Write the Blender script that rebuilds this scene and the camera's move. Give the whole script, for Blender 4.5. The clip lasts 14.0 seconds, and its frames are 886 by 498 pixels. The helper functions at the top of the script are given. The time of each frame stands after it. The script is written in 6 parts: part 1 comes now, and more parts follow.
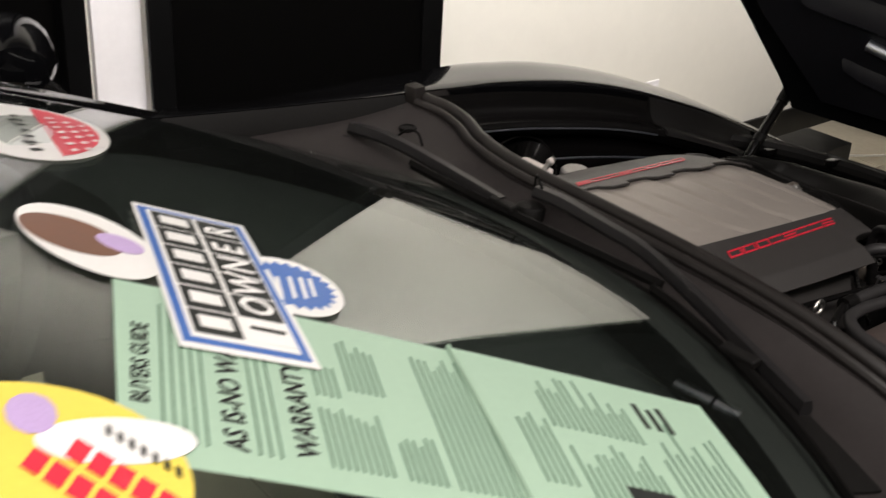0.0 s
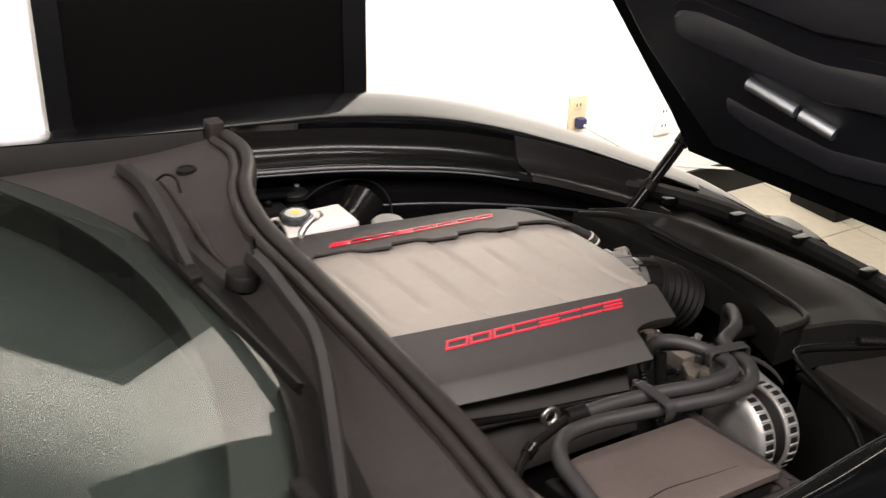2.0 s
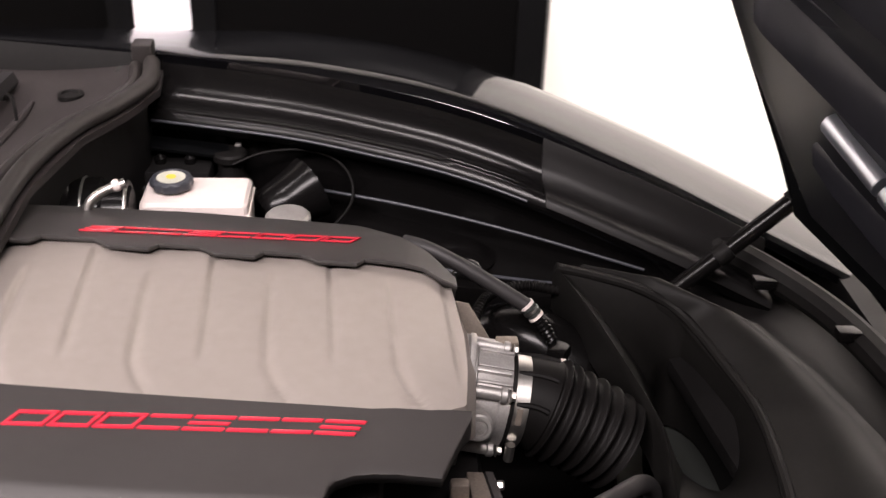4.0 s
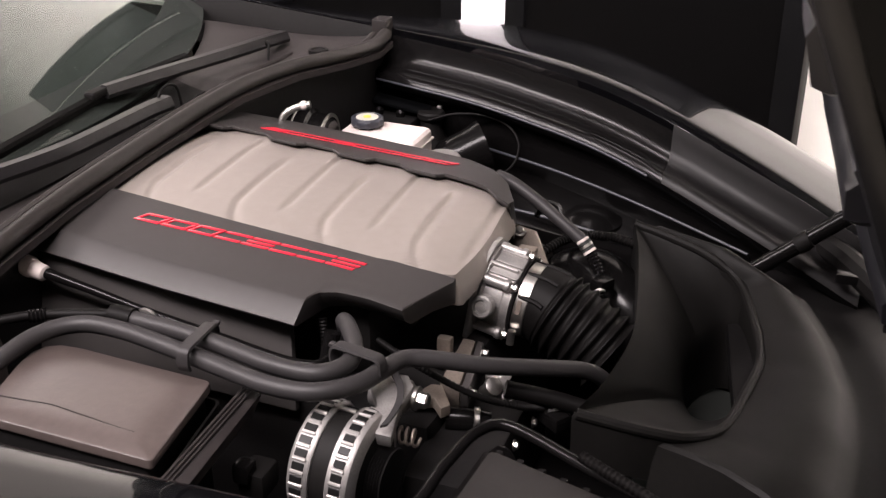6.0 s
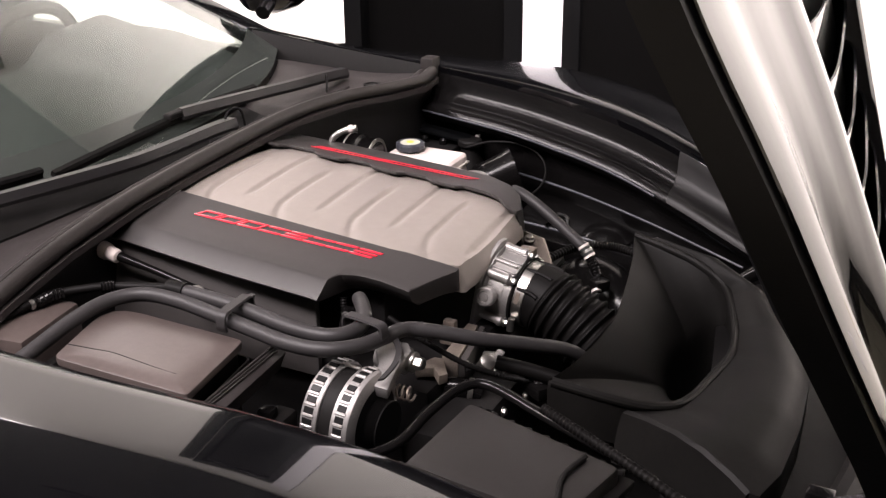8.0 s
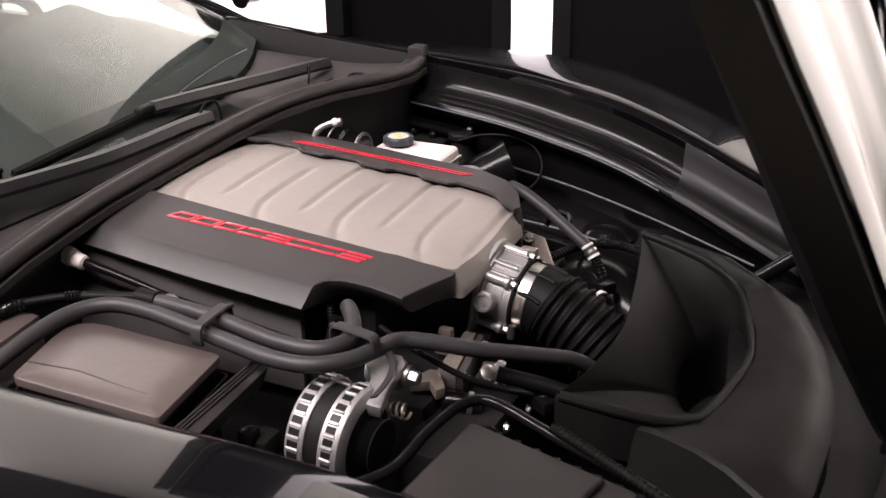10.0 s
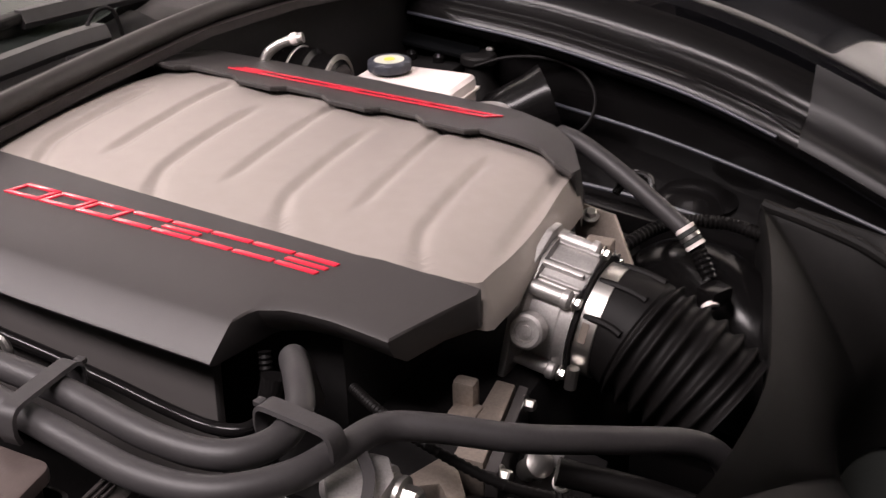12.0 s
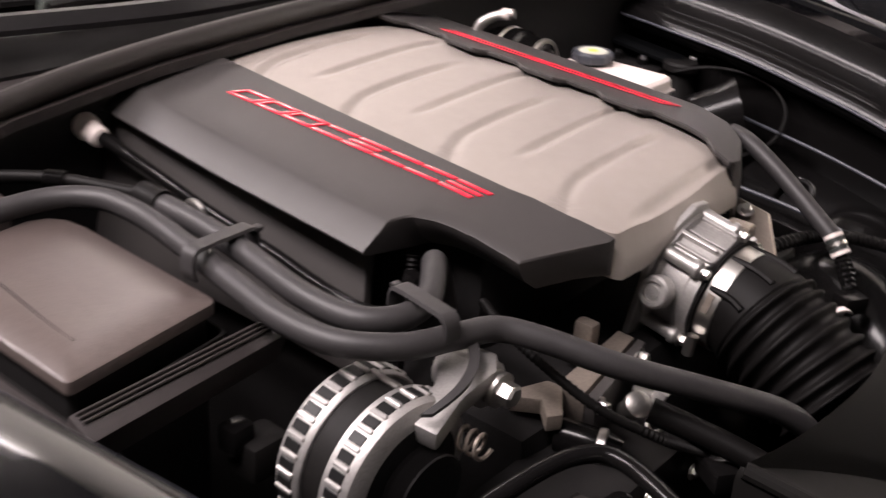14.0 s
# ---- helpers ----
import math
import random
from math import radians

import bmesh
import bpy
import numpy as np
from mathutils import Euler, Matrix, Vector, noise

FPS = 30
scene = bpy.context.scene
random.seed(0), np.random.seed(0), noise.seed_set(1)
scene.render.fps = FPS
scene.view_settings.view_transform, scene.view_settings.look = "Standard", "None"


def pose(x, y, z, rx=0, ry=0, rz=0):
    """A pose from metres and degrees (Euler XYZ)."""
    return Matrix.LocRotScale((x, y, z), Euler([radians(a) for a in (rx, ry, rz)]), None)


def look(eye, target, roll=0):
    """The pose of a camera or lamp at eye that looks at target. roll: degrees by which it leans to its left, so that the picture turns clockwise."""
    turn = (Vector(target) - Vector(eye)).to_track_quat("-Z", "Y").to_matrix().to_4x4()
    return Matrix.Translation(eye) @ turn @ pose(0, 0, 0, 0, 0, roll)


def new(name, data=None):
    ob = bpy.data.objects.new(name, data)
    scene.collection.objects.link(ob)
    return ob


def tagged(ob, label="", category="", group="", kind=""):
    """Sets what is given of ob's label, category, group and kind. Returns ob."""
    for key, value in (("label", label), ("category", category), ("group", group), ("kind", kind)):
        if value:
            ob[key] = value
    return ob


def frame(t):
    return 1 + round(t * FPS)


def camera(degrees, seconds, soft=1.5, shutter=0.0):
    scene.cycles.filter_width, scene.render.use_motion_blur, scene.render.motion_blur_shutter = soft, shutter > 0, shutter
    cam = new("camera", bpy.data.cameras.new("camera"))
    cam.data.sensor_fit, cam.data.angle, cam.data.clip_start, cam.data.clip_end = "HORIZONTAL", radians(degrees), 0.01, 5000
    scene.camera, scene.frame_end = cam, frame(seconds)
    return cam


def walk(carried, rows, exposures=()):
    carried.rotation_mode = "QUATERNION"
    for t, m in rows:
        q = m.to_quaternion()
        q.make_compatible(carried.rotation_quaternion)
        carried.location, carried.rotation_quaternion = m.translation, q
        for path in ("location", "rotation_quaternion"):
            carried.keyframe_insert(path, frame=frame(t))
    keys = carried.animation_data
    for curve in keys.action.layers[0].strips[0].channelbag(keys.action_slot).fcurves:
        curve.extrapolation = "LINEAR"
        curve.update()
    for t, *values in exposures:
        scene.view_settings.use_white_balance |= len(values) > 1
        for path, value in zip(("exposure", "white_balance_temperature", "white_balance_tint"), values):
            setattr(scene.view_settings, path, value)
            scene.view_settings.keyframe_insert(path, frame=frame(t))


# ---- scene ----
cam = camera(43.0, 14.0, 1.3, 0.4)
PATH = [
    (0, (-1.621, -1.041, 1.595), (-0.449, 0.315, 0.707), 3.3),
    (0.5, (-1.458, -1.039, 1.613), (-0.272, 0.315, 0.74), 3.0),
    (1, (-1.285, -1.091, 1.626), (-0.164, 0.325, 0.766), 4.1),
    (1.5, (-1.108, -1.2, 1.609), (-0.122, 0.314, 0.75), 1.9),
    (2, (-0.923, -1.186, 1.593), (0.008, 0.339, 0.694), 1.3),
    (4.5, (0.171, -0.881, 1.387), (-0.072, 0.838, 0.395), 2.5),
    (5, (0.283, -0.881, 1.364), (-0.262, 0.785, 0.402), 2.2),
    (5.5, (0.377, -1.029, 1.387), (-0.218, 0.648, 0.475), 1.3),
    (6, (0.476, -1.168, 1.402), (-0.171, 0.51, 0.527), 0.3),
    (6.5, (0.58, -1.246, 1.421), (-0.171, 0.407, 0.581), 0.0),
    (7, (0.638, -1.315, 1.42), (-0.19, 0.322, 0.623), -0.4),
    (9.5, (0.683, -1.332, 1.403), (-0.138, 0.319, 0.63), -0.9),
    (10, (0.61, -1.236, 1.382), (-0.189, 0.419, 0.592), -0.8),
    (10.5, (0.516, -1.157, 1.362), (-0.226, 0.524, 0.573), -2.3),
    (11, (0.462, -1.041, 1.306), (-0.262, 0.648, 0.517), -1.7),
    (11.5, (0.406, -0.859, 1.246), (-0.33, 0.796, 0.398), -1.6),
    (12, (0.369, -0.752, 1.201), (-0.419, 0.852, 0.303), -1.5),
    (12.5, (0.353, -0.703, 1.172), (-0.49, 0.851, 0.238), -1.8),
    (13, (0.347, -0.69, 1.158), (-0.523, 0.833, 0.196), -0.5),
    (13.5, (0.384, -0.739, 1.173), (-0.529, 0.767, 0.225), 0.9),
    (14, (0.467, -0.82, 1.176), (-0.644, 0.605, 0.317), 3.9),
]
walk(cam, [(t, look(e, g, r)) for t, e, g, r in PATH],
     exposures=[(0, -1.15, 6500, 8), (0.5, -0.88, 6500, 10), (1.0, -0.35, 6500, 9), (2.0, 0.05, 6500, 10), (4.5, 0.06, 6450, 19), (7.0, 0.3, 6400, 18),
                (9.5, 0.3, 6350, 18), (11.0, 0.22, 6400, 18), (12.0, 0.22, 6450, 20), (14.0, 0.35, 6450, 19)])

# ---- light ----
world = bpy.data.worlds.new("room_world")
scene.world = world
world.use_nodes = True
world.node_tree.nodes["Background"].inputs[0].default_value = (0.75, 0.8, 1.0, 1)
world.node_tree.nodes["Background"].inputs[1].default_value = 0.02


def area_lamp(x, y, z, sx, sy, watts, tilt, spread=180):
    d = bpy.data.lights.new("ceiling_lamp_light", "AREA")
    d.shape, d.size, d.size_y, d.energy, d.color = "RECTANGLE", sx, sy, watts, (1.0, 0.93, 0.89)
    d.spread = radians(spread)
    ob = new("ceiling_lamp_light", d)
    ob.matrix_world = pose(x, y, z, tilt)
    return ob


# unseen wall washers added to brighten the far wall, and soft panels on the ceiling behind the camera
WASH_X, PANEL_X, PANEL_Y = (-2.6, 0.2, 2.5), (-2.4, -0.3), -1.45
WASHERS = list(zip(WASH_X, (-0.45, 0.10, 0.45), (35, 58, 72), (50, 45, 53)))
for lx, ly, watts, tilt in WASHERS:
    area_lamp(lx, ly, 2.72, 2.5, 0.16, watts, tilt, 84 if lx > -1 else 110)
for lx in PANEL_X:
    area_lamp(lx, PANEL_Y, 2.74, 1.6, 0.6, 124, 0)
area_lamp(-2.55, 1.485, 2.74, 0.8, 0.20, 13, 0, 140)
# two more unseen washers, added to brighten the end walls
east = area_lamp(6.6, -1.6, 2.70, 0.16, 4.0, 45, 0, 78)
east.matrix_world = pose(6.6, -1.6, 2.72, 0, -34, 0)
west = area_lamp(-5.6, -0.6, 2.70, 0.16, 4.0, 60, 0, 78)
west.matrix_world = pose(-5.6, -0.6, 2.72, 0, 34, 0)


# ---- materials ----
def material(name, color, rough=0.5, metal=0.0, vary=0.12, scale=12.0, bump=0.0, bump_scale=300.0, coat=0.0, spec=0.35):
    """A surface with a fine grain and larger, soft unevenness."""
    m = bpy.data.materials.new(name)
    m.use_nodes = True
    n, l = m.node_tree.nodes, m.node_tree.links
    b = n["Principled BSDF"]
    b.inputs["Roughness"].default_value, b.inputs["Metallic"].default_value = rough, metal
    b.inputs["Specular IOR Level"].default_value = spec
    b.inputs["Coat Weight"].default_value, b.inputs["Coat Roughness"].default_value = coat, 0.03
    tc = n.new("ShaderNodeTexCoord")
    big = n.new("ShaderNodeTexNoise")
    big.inputs["Scale"].default_value, big.inputs["Detail"].default_value = scale, 4
    fine = n.new("ShaderNodeTexNoise")
    fine.inputs["Scale"].default_value, fine.inputs["Detail"].default_value = scale * 14, 3
    add = n.new("ShaderNodeMath")
    add.operation = "ADD"
    ramp = n.new("ShaderNodeMapRange")
    ramp.inputs["From Min"].default_value, ramp.inputs["From Max"].default_value = 0.6, 1.4
    ramp.inputs["To Min"].default_value, ramp.inputs["To Max"].default_value = 1 - vary, 1 + vary
    mul = n.new("ShaderNodeVectorMath")
    mul.operation = "SCALE"
    mul.inputs[0].default_value = color
    l.new(tc.outputs["Object"], big.inputs["Vector"])
    l.new(tc.outputs["Object"], fine.inputs["Vector"])
    l.new(big.outputs["Fac"], add.inputs[0])
    l.new(fine.outputs["Fac"], add.inputs[1])
    l.new(add.outputs[0], ramp.inputs["Value"])
    l.new(ramp.outputs[0], mul.inputs["Scale"])
    l.new(mul.outputs[0], b.inputs["Base Color"])
    if rough > 0.12:
        rr = n.new("ShaderNodeMapRange")
        rr.inputs["To Min"].default_value, rr.inputs["To Max"].default_value = rough * 0.85, min(1, rough * 1.15)
        l.new(big.outputs["Fac"], rr.inputs["Value"])
        l.new(rr.outputs[0], b.inputs["Roughness"])
    if bump:
        g = n.new("ShaderNodeTexNoise")
        g.inputs["Scale"].default_value, g.inputs["Detail"].default_value = bump_scale, 2
        bp = n.new("ShaderNodeBump")
        bp.inputs["Strength"].default_value, bp.inputs["Distance"].default_value = bump, 0.002
        l.new(tc.outputs["Object"], g.inputs["Vector"])
        l.new(g.outputs["Fac"], bp.inputs["Height"])
        l.new(bp.outputs[0], b.inputs["Normal"])
    return m


M_WALL = material("white_wall_paint", (0.84, 0.82, 0.76), 0.75, vary=0.02, scale=1.5)
M_TRIM = material("white_trim_paint", (0.82, 0.80, 0.82), 0.4, vary=0.03, scale=4)
M_CEIL = material("grey_painted_ceiling", (0.14, 0.14, 0.143), 0.8, vary=0.04, scale=3)
M_TILE = material("cream_floor_tile", (0.52, 0.47, 0.37), 0.25, vary=0.08, scale=2.5)
M_GROUT = material("grey_grout", (0.3, 0.28, 0.25), 0.8)
M_PANE = material("dark_window_pane", (0.0018, 0.0017, 0.0017), 0.30, vary=0.1, scale=2, spec=0.10)
M_FRAME = material("black_window_frame", (0.0025, 0.0025, 0.0027), 0.45, spec=0.10)
M_BASE = material("black_baseboard", (0.006, 0.006, 0.006), 0.45, spec=0.2)
M_TAN = material("tan_plate", (0.62, 0.52, 0.34), 0.45)
M_PAINT = material("gloss_black_car_paint", (0.0022, 0.0022, 0.0026), 0.16, vary=0.05, coat=0.62, spec=0.04)
M_INNER = material("satin_black_hood_liner", (0.010, 0.010, 0.0125), 0.32, vary=0.12, scale=6, spec=0.35)
M_UNDER = material("satin_black_panel", (0.0026, 0.0028, 0.0031), 0.34, vary=0.15, bump=0.05, spec=0.08)
M_SCOOP = material("matte_black_duct_plastic", (0.0066, 0.0062, 0.0058), 0.52, vary=0.25, scale=10, bump=0.08, bump_scale=900, spec=0.115)
M_PLASTIC = material("black_moulded_plastic", (0.0055, 0.005, 0.0048), 0.58, vary=0.25, scale=9, bump=0.12, bump_scale=900, spec=0.13)
M_COWL = material("dusty_black_cowl_plastic", (0.021, 0.0176, 0.0173), 0.55, vary=0.22, scale=7, bump=0.12, bump_scale=700, spec=0.24)
M_ARM = material("satin_black_wiper_arm", (0.014, 0.013, 0.0135), 0.45, vary=0.15, scale=10, spec=0.3)
M_RUBBER = material("black_rubber", (0.0035, 0.0031, 0.003), 0.54, vary=0.2, scale=20, spec=0.10)
M_SEAL = material("worn_rubber_seal", (0.0135, 0.011, 0.0102), 0.5, vary=0.25, scale=15)
M_HOSE = material("rubber_hose", (0.020, 0.0185, 0.019), 0.52, vary=0.15, scale=18, bump=0.05)
M_COVER = material("charcoal_cover_plastic", (0.033, 0.030, 0.029), 0.5, vary=0.06, scale=6, bump=0.09, bump_scale=1100)
M_GREY = material("warm_grey_cover_plastic", (0.275, 0.245, 0.222), 0.46, metal=0.25, vary=0.06, scale=5, bump=0.16, bump_scale=1100)
M_RED = material("red_lettering_paint", (0.60, 0.022, 0.045), 0.34, vary=0.05, coat=1.0)
M_ALU = material("cast_aluminium", (0.37, 0.357, 0.345), 0.52, metal=0.85, vary=0.2, scale=40, bump=0.10, bump_scale=900)
M_STEEL = material("polished_steel", (0.46, 0.445, 0.42), 0.36, metal=1.0, vary=0.08, scale=30)
M_BRASS = material("warm_stained_aluminium", (0.23, 0.195, 0.165), 0.5, metal=0.7, vary=0.2, scale=30, bump=0.2, bump_scale=400)
M_WHITE = material("milky_white_plastic", (0.62, 0.55, 0.52), 0.4, vary=0.05, scale=10)
M_CAP = material("blue_black_cap_plastic", (0.035, 0.037, 0.045), 0.4)
M_CAPTOP = material("pale_cap_print", (0.42, 0.42, 0.36), 0.5)
M_YELLOW = material("yellow_print", (0.55, 0.47, 0.06), 0.5)
M_ECU = material("dusty_brown_black_lid", (0.060, 0.047, 0.043), 0.36, vary=0.18, scale=8, bump=0.08, bump_scale=500, spec=0.5)
M_DARK = material("oily_dark_metal", (0.007, 0.0065, 0.0065), 0.55, vary=0.3, scale=14, spec=0.15)
M_GLOSS = material("glossy_black_plastic", (0.004, 0.0037, 0.0037), 0.2, vary=0.1, spec=0.15)
M_GREEN = material("pale_green_paper", (0.36, 0.50, 0.38), 0.6, vary=0.03, scale=10)
M_PAPER = material("white_sticker_vinyl", (0.8, 0.78, 0.76), 0.4, vary=0.03)
M_BLUE = material("blue_sticker_vinyl", (0.04, 0.13, 0.42), 0.4, vary=0.05)
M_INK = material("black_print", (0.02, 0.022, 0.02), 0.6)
M_INKGREY = material("grey_print", (0.12, 0.2, 0.14), 0.6)
M_STRED = material("red_sticker_vinyl", (0.66, 0.03, 0.06), 0.4, vary=0.05)
M_STYEL = material("yellow_sticker_vinyl", (0.80, 0.62, 0.10), 0.4, vary=0.05)
M_VIOLET = material("violet_sticker_vinyl", (0.50, 0.36, 0.62), 0.4, vary=0.1, scale=30)
M_BROWN = material("brown_sticker_vinyl", (0.17, 0.08, 0.05), 0.4, vary=0.15, scale=40)
M_DASH = material("dark_grey_dashboard_vinyl", (0.024, 0.026, 0.0245), 0.7, vary=0.1)
M_CHROME = material("dark_chrome", (0.74, 0.77, 0.84), 0.34, metal=1.0, vary=0.05)
M_CORD = material("white_cord_plastic", (0.7, 0.68, 0.62), 0.4)
M_PLUG = material("dark_blue_plug", (0.03, 0.03, 0.09), 0.4)
M_LID = material("dusty_black_filter_lid", (0.0115, 0.0102, 0.0096), 0.5, vary=0.2, scale=9, bump=0.08, bump_scale=800, spec=0.26)
M_LINER = material("matte_black_liner", (0.007, 0.0065, 0.0065), 0.45, vary=0.15, scale=10, spec=0.25)

M_GLASS = bpy.data.materials.new("tinted_windscreen_glass")
M_GLASS.use_nodes = True
_n, _l = M_GLASS.node_tree.nodes, M_GLASS.node_tree.links
_n.remove(_n["Principled BSDF"])
_mix, _fr, _tr, _gl = (_n.new("ShaderNode" + k) for k in ("MixShader", "MapRange", "BsdfTransparent", "BsdfGlossy"))
_lw, _pw = _n.new("ShaderNodeLayerWeight"), _n.new("ShaderNodeMath")
_lw.inputs["Blend"].default_value = 0.5
_pw.operation = "POWER"
_pw.inputs[1].default_value = 4.6
_l.new(_lw.outputs["Facing"], _pw.inputs[0])
_l.new(_pw.outputs[0], _fr.inputs["Value"])
_fr.inputs["To Min"].default_value, _fr.inputs["To Max"].default_value = 0.045, 1.0
_tr.inputs[0].default_value = (0.79, 0.85, 0.815, 1)
_gl.inputs["Roughness"].default_value = 0.005
_l.new(_fr.outputs[0], _mix.inputs[0])
_l.new(_tr.outputs[0], _mix.inputs[1])
_l.new(_gl.outputs[0], _mix.inputs[2])
_df, _dust, _dn = (_n.new("ShaderNode" + k) for k in ("BsdfDiffuse", "MixShader", "TexNoise"))
_df.inputs[0].default_value = (0.62, 0.70, 0.64, 1)
_dn.inputs["Scale"].default_value = 3.0
_dr = _n.new("ShaderNodeMapRange")
_dr.inputs["To Min"].default_value, _dr.inputs["To Max"].default_value = 0.0015, 0.005
_l.new(_dn.outputs["Fac"], _dr.inputs["Value"])
_l.new(_dr.outputs[0], _dust.inputs[0])
_l.new(_mix.outputs[0], _dust.inputs[1])
_l.new(_df.outputs[0], _dust.inputs[2])
_l.new(_dust.outputs[0], _n["Material Output"].inputs[0])


# ---- mesh helpers ----
def thing(name, at, label, category, group="", kind=""):
    ob = new(name)
    ob.empty_display_size = 0.02
    ob.matrix_world = Matrix.Translation(at)
    return tagged(ob, label, category, group, kind)


def finish(name, bm, mat, smooth=35):
    bmesh.ops.recalc_face_normals(bm, faces=bm.faces)
    me = bpy.data.meshes.new(name)
    lim = radians(smooth)
    for e in bm.edges:
        if len(e.link_faces) == 2 and e.calc_face_angle(0) > lim:
            e.smooth = False
    for f in bm.faces:
        f.smooth = True
    bm.to_mesh(me)
    bm.free()
    for k in (mat if isinstance(mat, (list, tuple)) else [mat]):
        me.materials.append(k)
    return me


def world_of(ob):
    m = ob.matrix_basis.copy()
    if ob.parent:
        m = world_of(ob.parent) @ ob.matrix_parent_inverse @ m
    return m


def part(name, bm, mat, parent, label="", smooth=35):
    """Links a bmesh, built in world places, as one mesh under a thing or a part."""
    ob = new(name, finish(name, bm, mat, smooth))
    ob.parent = parent
    ob.matrix_parent_inverse = world_of(parent).inverted()
    return tagged(ob, label)


def single(name, bm, mat, label, category, group="", kind="", smooth=35):
    return tagged(new(name, finish(name, bm, mat, smooth)), label, category, group, kind)


def box(c, s, bevel=0.0, m=None, bm=None, seg=2):
    b = bmesh.new()
    bmesh.ops.create_cube(b, size=1, matrix=Matrix.Translation(c) @ (m.to_4x4() if m else Matrix()) @ Matrix.Diagonal((*s, 1)))
    if bevel:
        bmesh.ops.bevel(b, geom=b.edges[:], offset=bevel, segments=seg, affect="EDGES", profile=0.6)
    return join(bm, b)


def join(bm, b):
    if bm is None:
        return b
    me = bpy.data.meshes.new("tmp")
    b.to_mesh(me)
    b.free()
    bm.from_mesh(me)
    bpy.data.meshes.remove(me)
    return bm


def smooth_path(pts, per=8):
    """Points along a soft curve through the given points."""
    P = [Vector(p) for p in pts]
    P = [P[0] * 2 - P[1]] + P + [P[-1] * 2 - P[-2]]
    out = []
    for i in range(1, len(P) - 2):
        for k in range(per):
            t = k / per
            a, b, c, d = P[i - 1:i + 3]
            out.append(0.5 * (2 * b + (c - a) * t + (2 * a - 5 * b + 4 * c - d) * t * t + (3 * b - a - 3 * c + d) * t ** 3))
    return out + [P[-2]]


def loft(rings, caps=True, closed=True, bm=None, loop=False):
    bm = bm or bmesh.new()
    V = [[bm.verts.new(p) for p in r] for r in rings]
    n = len(V[0])
    pairs = list(zip(V, V[1:])) + ([(V[-1], V[0])] if loop else [])
    for a, b in pairs:
        for i in range(n if closed else n - 1):
            j = (i + 1) % n
            try:
                bm.faces.new((a[i], a[j], b[j], b[i]))
            except ValueError:
                pass
    if caps and closed and not loop:
        bm.faces.new(V[0][::-1])
        bm.faces.new(V[-1])
    return bm


def tube(pts, r, n=14, per=8, bm=None, ribs=0.0, pitch=2):
    """A round hose along a soft curve; r is a number or one per given point; ribs makes it corrugated."""
    path = smooth_path(pts, per) if per > 1 else [Vector(p) for p in pts]
    rings, up = [], Vector((0.13, 0.2, 0.97))
    for i, p in enumerate(path):
        d = (path[min(i + 1, len(path) - 1)] - path[max(i - 1, 0)]).normalized()
        side = d.cross(up)
        side = side.normalized() if side.length > 1e-4 else Vector((1, 0, 0))
        up = side.cross(d).normalized()
        if isinstance(r, (list, tuple)):
            f = i / max(1, len(path) - 1) * (len(r) - 1)
            k = min(int(f), len(r) - 2)
            q = r[k] + (r[k + 1] - r[k]) * (f - k)
        else:
            q = r
        if ribs and (i // pitch) % 2:
            q -= ribs
        rings.append([p + (side * math.cos(a) + up * math.sin(a)) * q for a in (2 * math.pi * j / n for j in range(n))])
    return loft(rings, bm=bm)


def lathe(at, axis, profile, n=32, bm=None, wob=None):
    """Turns a profile of (radius, height) about an axis."""
    z = Vector(axis).normalized()
    x = z.orthogonal().normalized()
    y = z.cross(x)
    at = Vector(at)
    rings = []
    for r, h in profile:
        rr = [max(1e-5, r * (wob(2 * math.pi * j / n, h) if wob else 1)) for j in range(n)]
        rings.append([at + z * h + (x * math.cos(2 * math.pi * j / n) + y * math.sin(2 * math.pi * j / n)) * rr[j] for j in range(n)])
    return loft(rings, bm=bm)


def slab(poly, thick, bevel=0.0, bm=None, direction=None):
    """A flat plate from a ring of points in space, thickened against its normal."""
    b = bmesh.new()
    f = b.faces.new([b.verts.new(p) for p in poly])
    f.normal_update()
    d = Vector(direction) if direction else (-f.normal if f.normal.z > 0 else f.normal.copy())
    r = bmesh.ops.extrude_face_region(b, geom=[f])
    bmesh.ops.translate(b, verts=[v for v in r["geom"] if isinstance(v, bmesh.types.BMVert)], vec=d * thick)
    bmesh.ops.recalc_face_normals(b, faces=b.faces)
    if bevel:
        bmesh.ops.bevel(b, geom=b.edges[:], offset=bevel, segments=2, affect="EDGES", profile=0.6)
    return join(bm, b)


